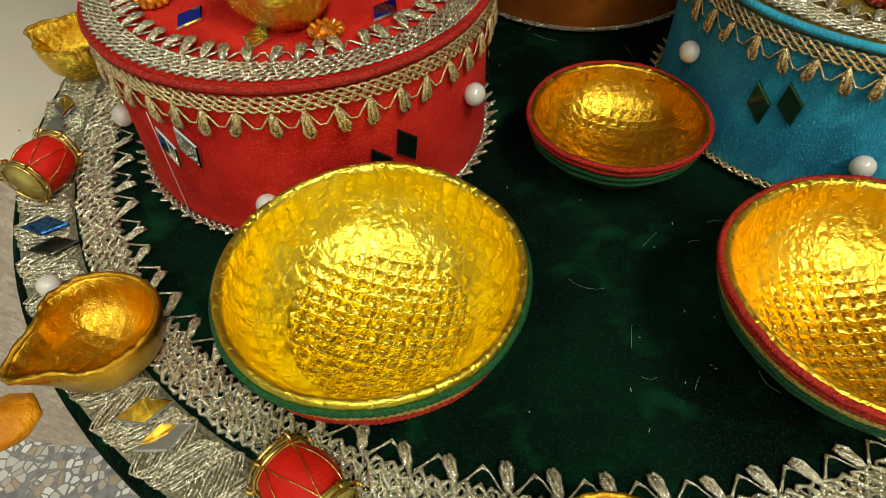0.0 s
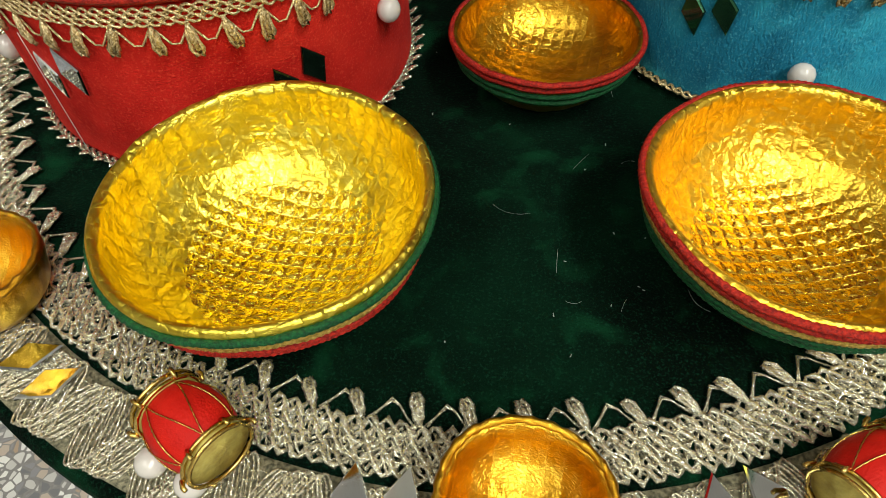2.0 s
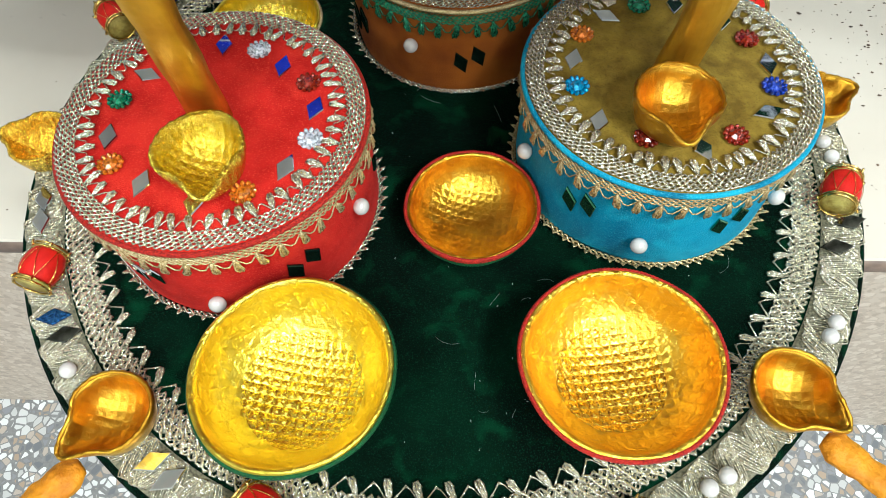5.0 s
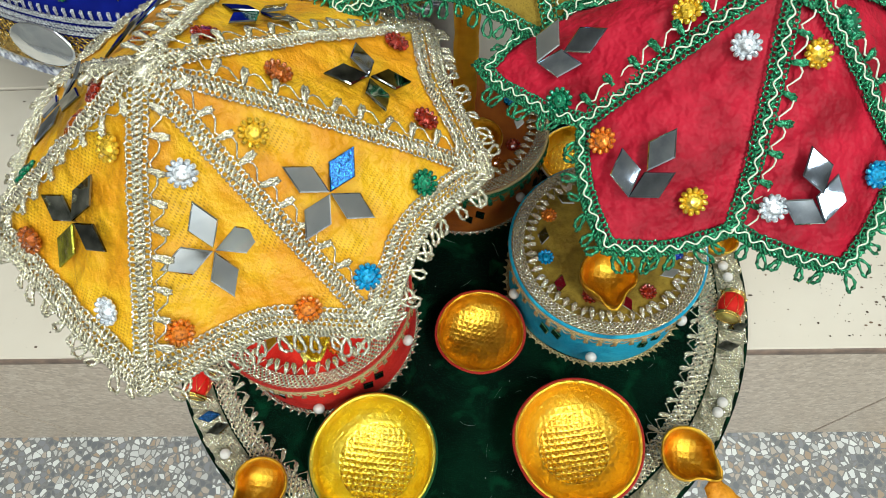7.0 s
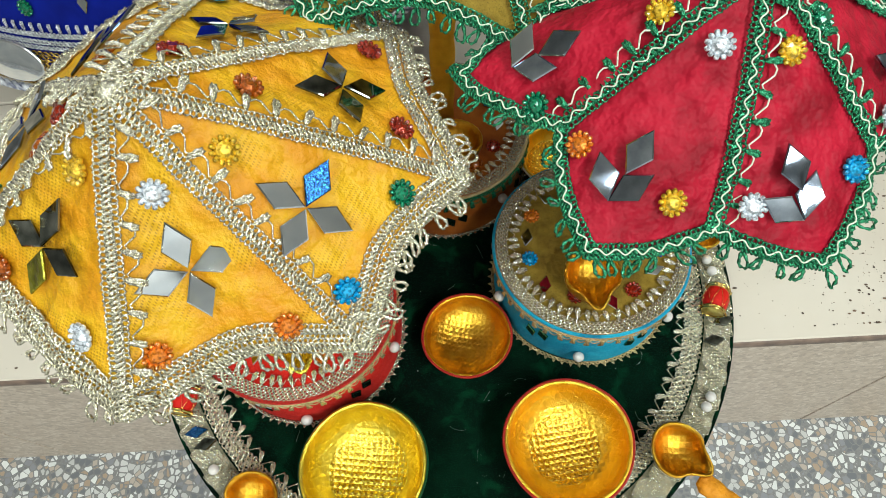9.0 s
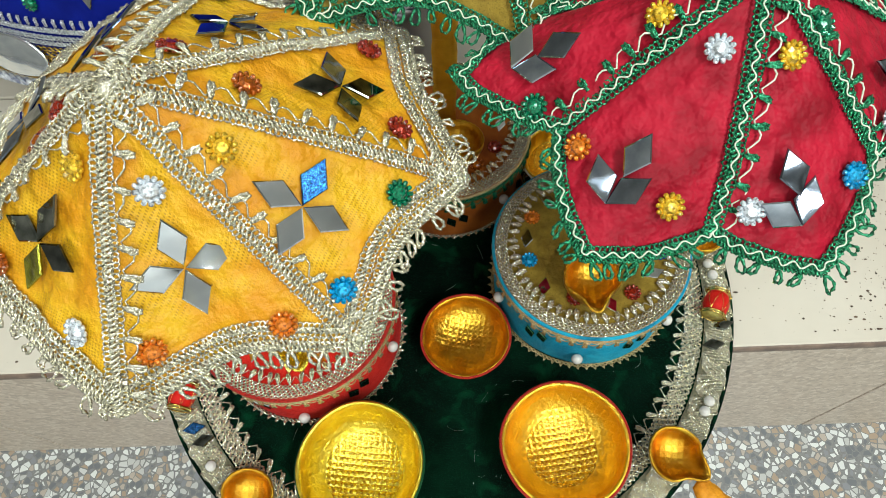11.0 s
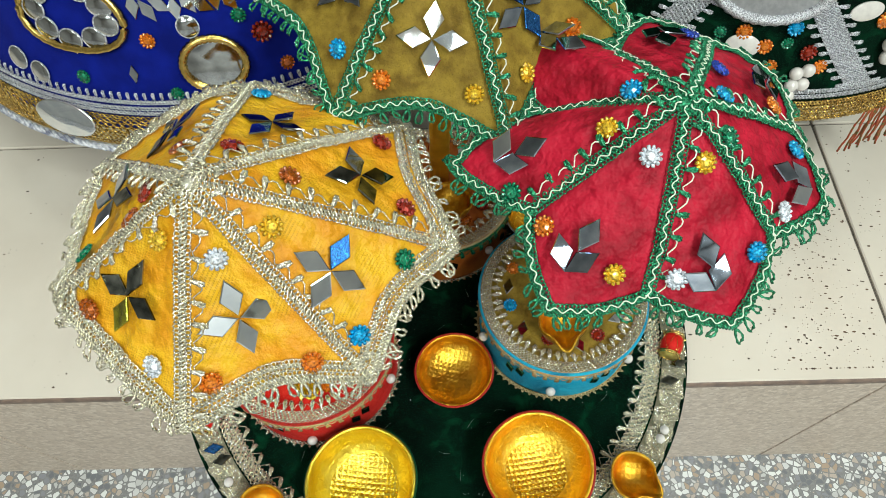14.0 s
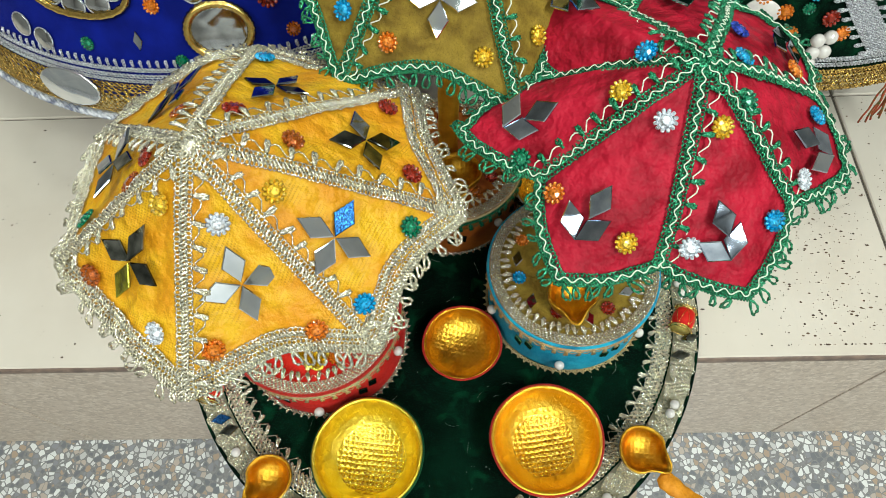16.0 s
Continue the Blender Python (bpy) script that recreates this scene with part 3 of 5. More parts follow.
# ---- gold bowls ----
def bowl(x, y, r, h, foil_mat, cords, label, tilt=(0, 0)):
    e = thing("bowl", x, y, B + 0.0008, label, "bowl", "gold bowls on the board")
    e.rotation_euler = (radians(tilt[0]), radians(tilt[1]), random.Random(int(x * 9999)).uniform(-0.3, 0.3))
    prof = [(0, 0.0), (0.40 * r, 0.0), (0.66 * r, 0.20 * h), (0.86 * r, 0.52 * h), (0.965 * r, 0.84 * h), (0.985 * r, 0.97 * h), (0.96 * r, h), (0.925 * r, 0.97 * h)]
    n = 22
    for i in range(n + 1):
        u = i / n
        prof.append((0.915 * r * math.cos(u * math.pi / 2) ** 0.9 if i < n else 0, h * (0.94 - 0.83 * math.sin(u * math.pi / 2) ** 0.85)))
    rg = random.Random(int(x * 5000) + 7)
    ph = [rg.uniform(0, 6) for _ in range(4)]

    def warp(a, rr, z):
        k = 1 + 0.012 * math.sin(2 * a + ph[0]) + 0.006 * math.sin(5 * a + ph[1])
        n1 = noise.noise((rr * math.cos(a) * 160 + x * 50, rr * math.sin(a) * 160, z * 160)) * 0.0005
        return (rr * k * math.cos(a), rr * k * math.sin(a), max(0, z + n1 + (0.02 * h * math.sin(2 * a + ph[2]) if z > 0.5 * h else 0)))
    part("shell", lathe(prof, 80, warp), foil_mat, e)
    for z, mm in cords:
        tb = Tubes()
        pts = []
        rr = r * (0.66 + 0.335 * (z ** 0.62)) if z < 0.9 else r * 0.99
        for i in range(300):
            q = warp(TAU * i / 300, rr, z * h)
            pts.append((q[0], q[1], q[2]))
        tb.add(pts, [0.00092 + 0.00026 * (i % 2) for i in range(300)], 6, True)
        tb.out("cord", mm, e)
    return e


bowl(-0.0552, -0.1475, 0.0432, 0.0365, GOLD_YELLOW, [(0.90, GREEN_CORD), (0.84, GREEN_CORD), (0.75, GOLD_CORD), (0.66, RED_CORD), (0.60, RED_CORD)], "yellow gold foil bowl with green and red cord round its rim")
bowl(0.0823, -0.1381, 0.0428, 0.0345, GOLD, [(0.96, RED_CORD), (0.88, RED_CORD), (0.79, GOLD_CORD), (0.70, GREEN_CORD), (0.63, GREEN_CORD)], "gold foil bowl with red and green cord round its rim")
bowl(0.0187, -0.056, 0.0328, 0.0242, GOLD_ORANGE, [(0.97, RED_CORD), (0.86, RED_CORD), (0.74, GREEN_CORD), (0.62, GREEN_CORD)], "small orange gold foil bowl with a red corded rim")
bowl(-0.1055, 0.0701, 0.033, 0.028, GOLD_YELLOW, [(0.92, GOLD_LACE)], "yellow gold foil bowl standing behind the red box")
bowl(0.1026, 0.0973, 0.031, 0.028, GOLD, [(0.92, CREAM_CORD)], "gold foil bowl with a pale rim beside the orange box")


# ---- small lamps with a pinched spout ----
def diya(x, y, z, r, h, spout, material, label, group="small clay lamps on the border"):
    e = thing("oil_lamp", x, y, z, label, "oil lamp", group)
    prof = [(0, 0), (0.55 * r, 0), (0.85 * r, 0.35 * h), (0.99 * r, 0.8 * h), (1.0 * r, 0.97 * h), (0.95 * r, h), (0.88 * r, 0.95 * h)]
    for i in range(1, 9):
        u = i / 8
        prof.append((0.86 * r * math.cos(u * math.pi / 2) if i < 8 else 0, h * (0.92 - 0.72 * math.sin(u * math.pi / 2))))
    sp = radians(spout)

    def warp(a, rr, zz):
        d = (a - sp + math.pi) % TAU - math.pi
        lift = (zz / h) ** 1.5
        k = 1 + (0.40 * math.exp(-(d / 0.30) ** 2) - 0.10 * math.exp(-((abs(d) - 0.75) / 0.3) ** 2)) * lift + 0.02 * math.sin(3 * a + x * 90)
        n1 = noise.noise((rr * math.cos(a) * 190 + x * 70, rr * math.sin(a) * 190 + y * 70, zz * 190)) * 0.0007
        return (rr * k * math.cos(a), rr * k * math.sin(a), max(0, zz + n1 * lift - 0.10 * h * math.exp(-(d / 0.3) ** 2) * lift))
    part("cup", lathe(prof, 56, warp), material, e)
    tb = Tubes()
    tb.add([warp(TAU * i / 72, r * 0.965, h * 0.985) for i in range(72)], [0.0010 + 0.00025 * math.sin(i * 2.3) for i in range(72)], 6, True)
    tb.out("rim", material, e, "rolled foil edge")
    return e


def wrapped_stick(x0, y0, x1, y1, z):
    e = thing("wrapped_stick", x0, y0, z, "short handle wrapped in orange velvet, sticking out beyond the board", "stick", "orange handles")
    n = 40
    tb = Tubes()
    pts, rad = [], []
    for i in range(n):
        u = i / (n - 1)
        pts.append(((x1 - x0) * u, (y1 - y0) * u, 0.0005 * math.sin(9 * u)))
        end = min(1.0, 0.55 + min(i, n - 1 - i) * 0.16)
        rad.append(0.0076 * (0.92 + 0.07 * math.sin(13 * u) + 0.04 * math.sin(41 * u + x0 * 30) + 0.08 * u) * end)
    tb.add(pts, rad, 20)
    # a flat stick under creased cloth
    tb.v = [Vector((v.x, v.y, v.z * 0.62 + noise.noise(v * 260) * 0.0011 + noise.noise(v * 90) * 0.0008)) for v in tb.v]
    tb.out("wrap", ORANGE_WRAP, e)


diya(-0.1341, -0.1634, B + 0.003, 0.0185, 0.019, 228, GOLD_ORANGE, "small orange gold foil oil lamp with a pinched spout")
diya(0.1574, -0.1448, B + 0.003, 0.0185, 0.019, -40, GOLD_ORANGE, "small orange gold foil oil lamp with a pinched spout")
diya(0.0103, -0.2142, B + 0.003, 0.0187, 0.0168, -88, GOLD_ORANGE, "small orange gold foil oil lamp on the front of the lace")
diya(-0.2165, -0.0158, B + 0.003, 0.0175, 0.019, 170, GOLD, "small gold foil oil lamp on the lace border")
diya(0.2085, 0.023, B + 0.003, 0.0175, 0.019, 20, GOLD_ORANGE, "small orange gold foil oil lamp on the lace border")
diya(0.1478, 0.1477, B + 0.003, 0.0185, 0.019, 60, GOLD_ORANGE, "small orange gold foil oil lamp at the back of the lace")
wrapped_stick(0.1700, -0.1625, 0.215, -0.2015, B + 0.0095)
wrapped_stick(-0.1450, -0.1835, -0.190, -0.229, B + 0.0095)


# ---- round velvet boxes ----
def lace_ring(parent, name, r, z, inward, material, count, depth, flat=True, label=""):
    """A braid ring with leaf loops: lying flat (inward) or hanging down a side."""
    tb = Tubes()
    rows = 5 if flat else 3
    inner = rows * 0.0017 - 0.0006
    for row in range(rows):
        for sgn in (0, math.pi):
            pts = []
            n = 66 * 9
            for i in range(n):
                a = TAU * i / n
                ph = 66 * a + sgn + row
                o = row * 0.0017 + 0.0009 * math.sin(ph)
                lift = 0.0010 + 0.0005 * math.cos(ph)
                rr, zz = (r - o, z + lift) if flat else (r + lift, z - o)
                pts.append((rr * math.cos(a), rr * math.sin(a), zz))
            tb.add(pts, [0.00040 + 0.00016 * (i % 2) for i in range(n)], 4, True)
    lr = random.Random(count)
    for i in range(count):
        a = TAU * i / count + lr.uniform(-0.01, 0.01)
        rad, tan = Vector((math.cos(a), math.sin(a), 0)), Vector((-math.sin(a), math.cos(a), 0))
        sk = lr.uniform(-0.3, 0.3)
        if flat:
            leaf_loop(tb, rad * (r - inner) + Z * (z + 0.0008), (-rad + tan * sk).normalized(), tan, Z, depth * lr.uniform(0.9, 1.1))
        else:
            leaf_loop(tb, rad * (r + 0.0006) + Z * (z - 0.0045), (-Z + tan * sk).normalized(), tan, rad, depth * lr.uniform(0.9, 1.1))
        b = a + TAU / count / 2
        pts = []
        for e2, o2 in ((-0.5, inner), (-0.12, inner + depth * 0.62), (0.12, inner + depth * 0.62), (0.5, inner)):
            rr, zz = (r - o2, z + 0.001) if flat else (r + 0.001, z - o2)
            c = b + e2 * TAU / count
            pts.append((rr * math.cos(c), rr * math.sin(c), zz))
        tb.add(pts, 0.0004, 4)
    return tb.out(name, material, parent, label, "stuff")


def box(x, y, r, h, side_mat, top_mat, lip_mat, lace_mat, label, decor):
    e = thing("round_box", x, y, B + 0.0008, label, "box", "velvet boxes under the umbrellas")

    def warp(a, rr, z):
        k = 1 + 0.006 * math.sin(3 * a + x * 40) + 0.004 * math.sin(7 * a)
        return (rr * k * math.cos(a), rr * k * math.sin(a), z)
    part("body", lathe([(0, 0), (r * 0.965, 0), (r * 0.975, 0.003), (r * 0.972, h * 0.5), (r * 0.985, h - 0.008), (r * 0.985, h - 0.004), (0, h - 0.004)], 96, warp), side_mat, e)
    lid = lathe([(0, h - 0.0035), (r * 0.99, h - 0.0035), (r * 1.0, h - 0.002), (r * 0.995, h), (r * 0.9, h + 0.0004), (r * 0.6, h + 0.0002), (0, h)], 96, warp)
    part("lid", lid, top_mat, e)
    tb = Tubes()
    tb.add(ring_pts(r * 1.0, h - 0.001, 96), 0.0014, 6, True)
    tb.out("lip", lip_mat, e)
    lace_ring(e, "top_lace", r * 0.975, h + 0.0005, True, lace_mat[0], 54, 0.0080, True)
    lace_ring(e, "hanging_lace", r * 0.987, h - 0.0045, False, lace_mat[1], 44, 0.0090, False)
    tb = Tubes()
    for sgn in (0, math.pi):
        tb.add(ring_pts(r * 0.995, 0.0022, 400, 0.0011, 66, sgn, 0.0008), 0.00065, 4, True)
    rg = random.Random(int(x * 1000))
    for i in range(70):
        a = TAU * i / 70
        tb.add([((r * 0.99 + d) * math.cos(a + f), (r * 0.99 + d) * math.sin(a + f), 0.0018 + 0.0025 * d / 0.004) for d, f in ((0, -0.012), (0.003, -0.006), (0.0042, 0.002), (0.0025, 0.010), (0, 0.014))], 0.0006, 4)
    tb.out("base_lace", lace_mat[2], e, "", "stuff")
    # mirrors, pearls round the side
    for ang, hh, what in decor["side"]:
        a = radians(ang)
        m = Matrix.Rotation(a, 4, "Z") @ Matrix.Translation((r * 0.978, 0, hh)) @ Matrix.Rotation(math.pi / 2, 4, "Y")
        if what == "pearl":
            pearl(e, m, 0.0042)
        else:
            for d, t in ((-0.0050, 0.35), (0.0050, 0.35)):
                m2 = Matrix.Rotation(a + d / r, 4, "Z") @ Matrix.Translation((r * 0.978, 0, hh + d * 0.4)) @ Matrix.Rotation(math.pi / 2, 4, "Y") @ Matrix.Rotation(t, 4, "Z")
                kite(e, m2, 0.0165, 0.0085, what)
    for ang, rr, what, tw in decor["top"]:
        a = radians(ang)
        m = Matrix.Translation((rr * r * math.cos(a), rr * r * math.sin(a), h + 0.0006)) @ Matrix.Rotation(a + tw, 4, "Z")
        if what == "mirror":
            kite(e, m, 0.0155, 0.0088)
        else:
            gem(e, m, what, 0.0056)
    return e


DARK_MIRROR = mat("dark_green_mirror", (0.05, 0.11, 0.07), 0.06, 0.9, (0.02, 0.05, 0.03), 80)
GREEN_MIRROR = mat("green_mirror", (0.10, 0.30, 0.16), 0.08, 0.9, (0.05, 0.18, 0.09), 80)
side_red = [(-112, 0.036, MIRROR), (-88, 0.020, "pearl"), (-52, 0.030, DARK_MIRROR), (-22, 0.036, "pearl"), (-150, 0.025, "pearl"), (8, 0.03, DARK_MIRROR), (50, 0.036, "pearl"), (95, 0.03, DARK_MIRROR), (140, 0.036, "pearl"), (180, 0.03, MIRROR)]
side_teal = [(-160, 0.035, "pearl"), (-128, 0.034, GREEN_MIRROR), (-100, 0.022, "pearl"), (-66, 0.034, GREEN_MIRROR), (-40, 0.030, "pearl"), (-8, 0.034, GREEN_MIRROR), (25, 0.03, "pearl"), (70, 0.034, GREEN_MIRROR), (110, 0.03, "pearl"), (150, 0.034, GREEN_MIRROR)]
side_rust = [(-112, 0.034, "pearl"), (-84, 0.026, DARK_MIRROR), (-50, 0.034, "pearl"), (-25, 0.026, DARK_MIRROR), (-150, 0.026, DARK_MIRROR), (165, 0.034, "pearl"), (20, 0.034, "pearl"), (60, 0.026, DARK_MIRROR), (110, 0.034, "pearl")]
ring_red = [(-145, 0.68, "orange", 0), (-165, 0.66, "mirror", 1.4), (168, 0.66, "green", 0), (145, 0.64, "mirror", 0.3), (120, 0.60, "red", 0), (95, 0.66, "mirror", 0), (72, 0.64, "white", 0), (50, 0.60, "mirror", 0.6), (28, 0.66, "red", 0), (8, 0.66, "mirror", 1.2), (-14, 0.68, "white", 0), (-36, 0.66, "mirror", 1.9), (-62, 0.66, "orange", 0), (-88, 0.66, "mirror", 0), (-122, 0.62, "mirror", 0.4)]
ring_teal = [(-168, 0.66, "blue", 0), (170, 0.66, "mirror", 1.5), (148, 0.68, "orange", 0), (125, 0.68, "mirror", 0.4), (102, 0.68, "green", 0), (80, 0.7, "mirror", 0), (50, 0.68, "mirror", 0.5), (30, 0.66, "red", 0), (8, 0.68, "mirror", 1.4), (-10, 0.68, "navy", 0), (-30, 0.68, "mirror", 0.8), (-58, 0.64, "red", 0), (-80, 0.66, "mirror", 0.2), (-112, 0.62, "red", 0), (-140, 0.68, "mirror", 0.6)]
ring_rust = [(-150, 0.66, "green", 0), (-128, 0.64, "mirror", 0.6), (-104, 0.68, "green", 0), (-84, 0.68, "mirror", 0), (-58, 0.66, "amber", 0), (-30, 0.66, "red", 0), (0, 0.66, "mirror", 1.3), (30, 0.66, "blue", 0), (60, 0.66, "mirror", 0), (95, 0.66, "red", 0), (130, 0.66, "mirror", 0), (170, 0.66, "orange", 0)]
box(-0.1005, -0.0400, 0.0705, 0.0650, RED_VELVET, RED_VELVET, RED_CORD, (SILVER_LACE, GOLD_LACE, SILVER_LACE), "round red velvet box with silver lace, mirrors and gems", dict(side=side_red, top=ring_red))
box(0.1106, -0.0074, 0.0690, 0.0640, TEAL_VELVET, OLIVE_VELVET, TEAL_VELVET, (SILVER_LACE, GOLD_LACE, GOLD_LACE), "round teal velvet box with an olive lid, lace, mirrors and gems", dict(side=side_teal, top=ring_teal))
box(0.0090, 0.1060, 0.0676, 0.0610, RUST_VELVET, RUST_VELVET, GOLD_LACE, (SILVER_LACE, GREEN_LACE, SILVER_LACE), "round rust orange velvet box with green lace and mirrors", dict(side=side_rust, top=ring_rust))
TOPS = dict(red=(-0.1005, -0.0400, 0.0658 + B), teal=(0.1106, -0.0074, 0.0648 + B), rust=(0.009, 0.106, 0.0618 + B))

tb = Tubes()
a = radians(-117)
tb.add([(0.0715 * math.cos(a), 0.0715 * math.sin(a), z) for z in (0.050, 0.040, 0.028, 0.014, 0.002)], 0.00014, 4)
hair = tb.out("loose_thread", LINT, None)
hair.location = (-0.1005, -0.0400, B)
tagged(hair, "loose pale thread hanging down a red velvet box", "thread")


# ---- umbrellas ----
NP = 7


class Canopy:
    """A seven-panelled canopy: rim keys go round it, half a panel apart."""

    def __init__(self, apex, tilt, phase, keys, power, pointed):
        self.o = Vector(apex)
        a, b = tilt
        self.n = Vector((a, b, 1)).normalized()
        self.u = Vector((1, 0, -a))
        self.u = (self.u - self.n * self.u.dot(self.n)).normalized()
        self.v = self.n.cross(self.u)
        self.phase, self.keys, self.power, self.pointed = phase, keys, power, pointed

    def rim(self, q):
        """Radius and drop at q panels round (ribs at whole q)."""
        q = q % NP
        i = int(q * 2)
        f = q * 2 - i
        k0, k1 = self.keys[i % (2 * NP)], self.keys[(i + 1) % (2 * NP)]
        if not self.pointed:  # straight into the rib, round in the middle of the panel
            f = math.sin(f * math.pi / 2) if i % 2 == 0 else 1 - math.cos(f * math.pi / 2)
        return k0[0] + (k1[0] - k0[0]) * f, k0[1] + (k1[1] - k0[1]) * f

    def at(self, q, s, lift=0.0):
        r, h = self.rim(q)
        a = self.phase + TAU * q / NP
        f = abs((q % 1) - 0.5) * 2
        # the panels stretch flat between the ribs
        chord = math.cos(math.pi / NP) / math.cos((q % 1 - 0.5) * TAU / NP)
        rr = r * s * (1 - (1 - chord) * (1 - s) * 0.8)
        sag = 0.0022 * (1 - f * f) * math.sin(math.pi * min(1, s))
        wr = (noise.noise((q * 6.0, s * 5.0, self.phase)) * 0.0018 + noise.noise((q * 13.0, s * 7.0, self.phase + 4)) * 0.0012 + noise.noise((q * 24.0, s * 9.0, self.phase + 9)) * 0.0006) * s
        p = self.o + (self.u * math.cos(a) + self.v * math.sin(a)) * rr - self.n * (h * s ** self.power + sag - wr)
        return p + self.n * lift

    def frame_at(self, q, s, lift=0.0):
        """A pose lying on the cloth, its x axis running down the panel."""
        p = self.at(q, s)
        du = (self.at(q, min(1, s + 0.04)) - self.at(q, s - 0.04)).normalized()
        dq = (self.at(q + 0.04, s) - self.at(q - 0.04, s)).normalized()
        nn = du.cross(dq).normalized()
        if nn.dot(self.n) < 0:
            nn = -nn
        y = nn.cross(du).normalized()
        m = Matrix((du, y, nn)).transposed().to_4x4()
        m.translation = p + nn * lift
        return m


def trim(path, normals, sides, zig, width, leaf, t0, rng, both=True):
    """Adds a braid along path: two chains, a zig-zag cord between or beside them, and leaf loops."""
    n = len(path)
    L = [0]
    for a, b in zip(path, path[1:]):
        L.append(L[-1] + (b - a).length)
    total = L[-1]

    def at(d):
        d = max(0, min(total, d))
        for i in range(1, n):
            if L[i] >= d:
                f = (d - L[i - 1]) / max(1e-9, L[i] - L[i - 1])
                t = (path[i] - path[i - 1]).normalized()
                nn = normals[i - 1].lerp(normals[i], f).normalized()
                return path[i - 1].lerp(path[i], f), t, nn, t.cross(nn).normalized()
        return path[-1], (path[-1] - path[-2]).normalized(), normals[-1], (path[-1] - path[-2]).cross(normals[-1]).normalized()
    step = 0.00062
    m = max(4, int(total / step))
    smp = [at(total * i / m) for i in range(m + 1)]
    if both:
        # a plaited core between two rows of little beaded rings
        for sgn in (0, math.pi):
            t0.add([p + b * (width * 0.20 * math.sin(i * 0.95 + sgn)) + nn * (0.0014 + 0.0007 * math.cos(i * 0.95 + sgn)) for i, (p, t, nn, b) in enumerate(smp)], [0.00062 + 0.0003 * (i % 2) for i in range(len(smp))], 4)
        d = 0.0008
        while d < total:
            for s2 in (-1, 1):
                p, t, nn, b = at(d + (0.0010 if s2 > 0 else 0))
                r = rng.uniform(0.0011, 0.0015)
                lift = rng.uniform(0.0009, 0.0017)
                ring = [p + b * (s2 * (width * 0.36) + r * math.cos(a)) + t * (r * math.sin(a)) + nn * (lift + 0.0004 * math.sin(a * 2 + d * 900)) for a in (0, 1.05, 2.09, 3.14, 4.19, 5.24)]
                t0.add(ring, [0.00062, 0.00040] * 3, 4, True)
            d += 0.0021
    else:
        for sgn in (0, math.pi):
            t0.add([p + b * (0.0011 * math.sin(i * 1.12 + sgn)) + nn * (0.0013 + 0.0007 * math.cos(i * 1.12 + sgn)) for i, (p, t, nn, b) in enumerate(smp)], 0.00058, 4)
    if zig:
        zig[0].add([p + b * (zig[1] * math.sin(i * 0.52) + zig[2]) + nn * 0.0026 for i, (p, t, nn, b) in enumerate(smp)], 0.00040, 4)
    if leaf:
        cord = zig[0] if zig else t0
        o = width / 2 + 0.0004
        d = 0.008
        last = None
        while d < total - 0.004:
            p, t, nn, b = at(d)
            ln = leaf * (rng.uniform(0.85, 1.15) if both else rng.uniform(0.9, 1.5))
            sk = rng.uniform(-0.1, 0.55) if both else rng.uniform(-0.9, 0.9)
            side = b * sides
            leaf_loop(t0, p + side * o + nn * 0.0006, (side + t * sk).normalized(), t, nn, ln, 1.15 if both else 1.1, not both)
            gap = 0.0112 * rng.uniform(0.9, 1.1) if both else rng.uniform(0.0058, 0.0095)
            if both:
                # one loose cord arches from leaf to leaf
                h = rng.uniform(0.0034, 0.0052)
                arch = []
                for u, f in ((0.08, 0.75), (0.25, 1.05), (0.45, 1.0), (0.62, 0.62), (0.8, 0.18), (0.95, 0.35)):
                    q = at(d + gap * u)
                    arch.append(q[0] + q[3] * (sides * (o + h * f)) + q[2] * (0.0014 + 0.0008 * f))
                cord.add(([last] if last else []) + arch, 0.00042, 5)
                last = arch[-1]
            d += gap
    return


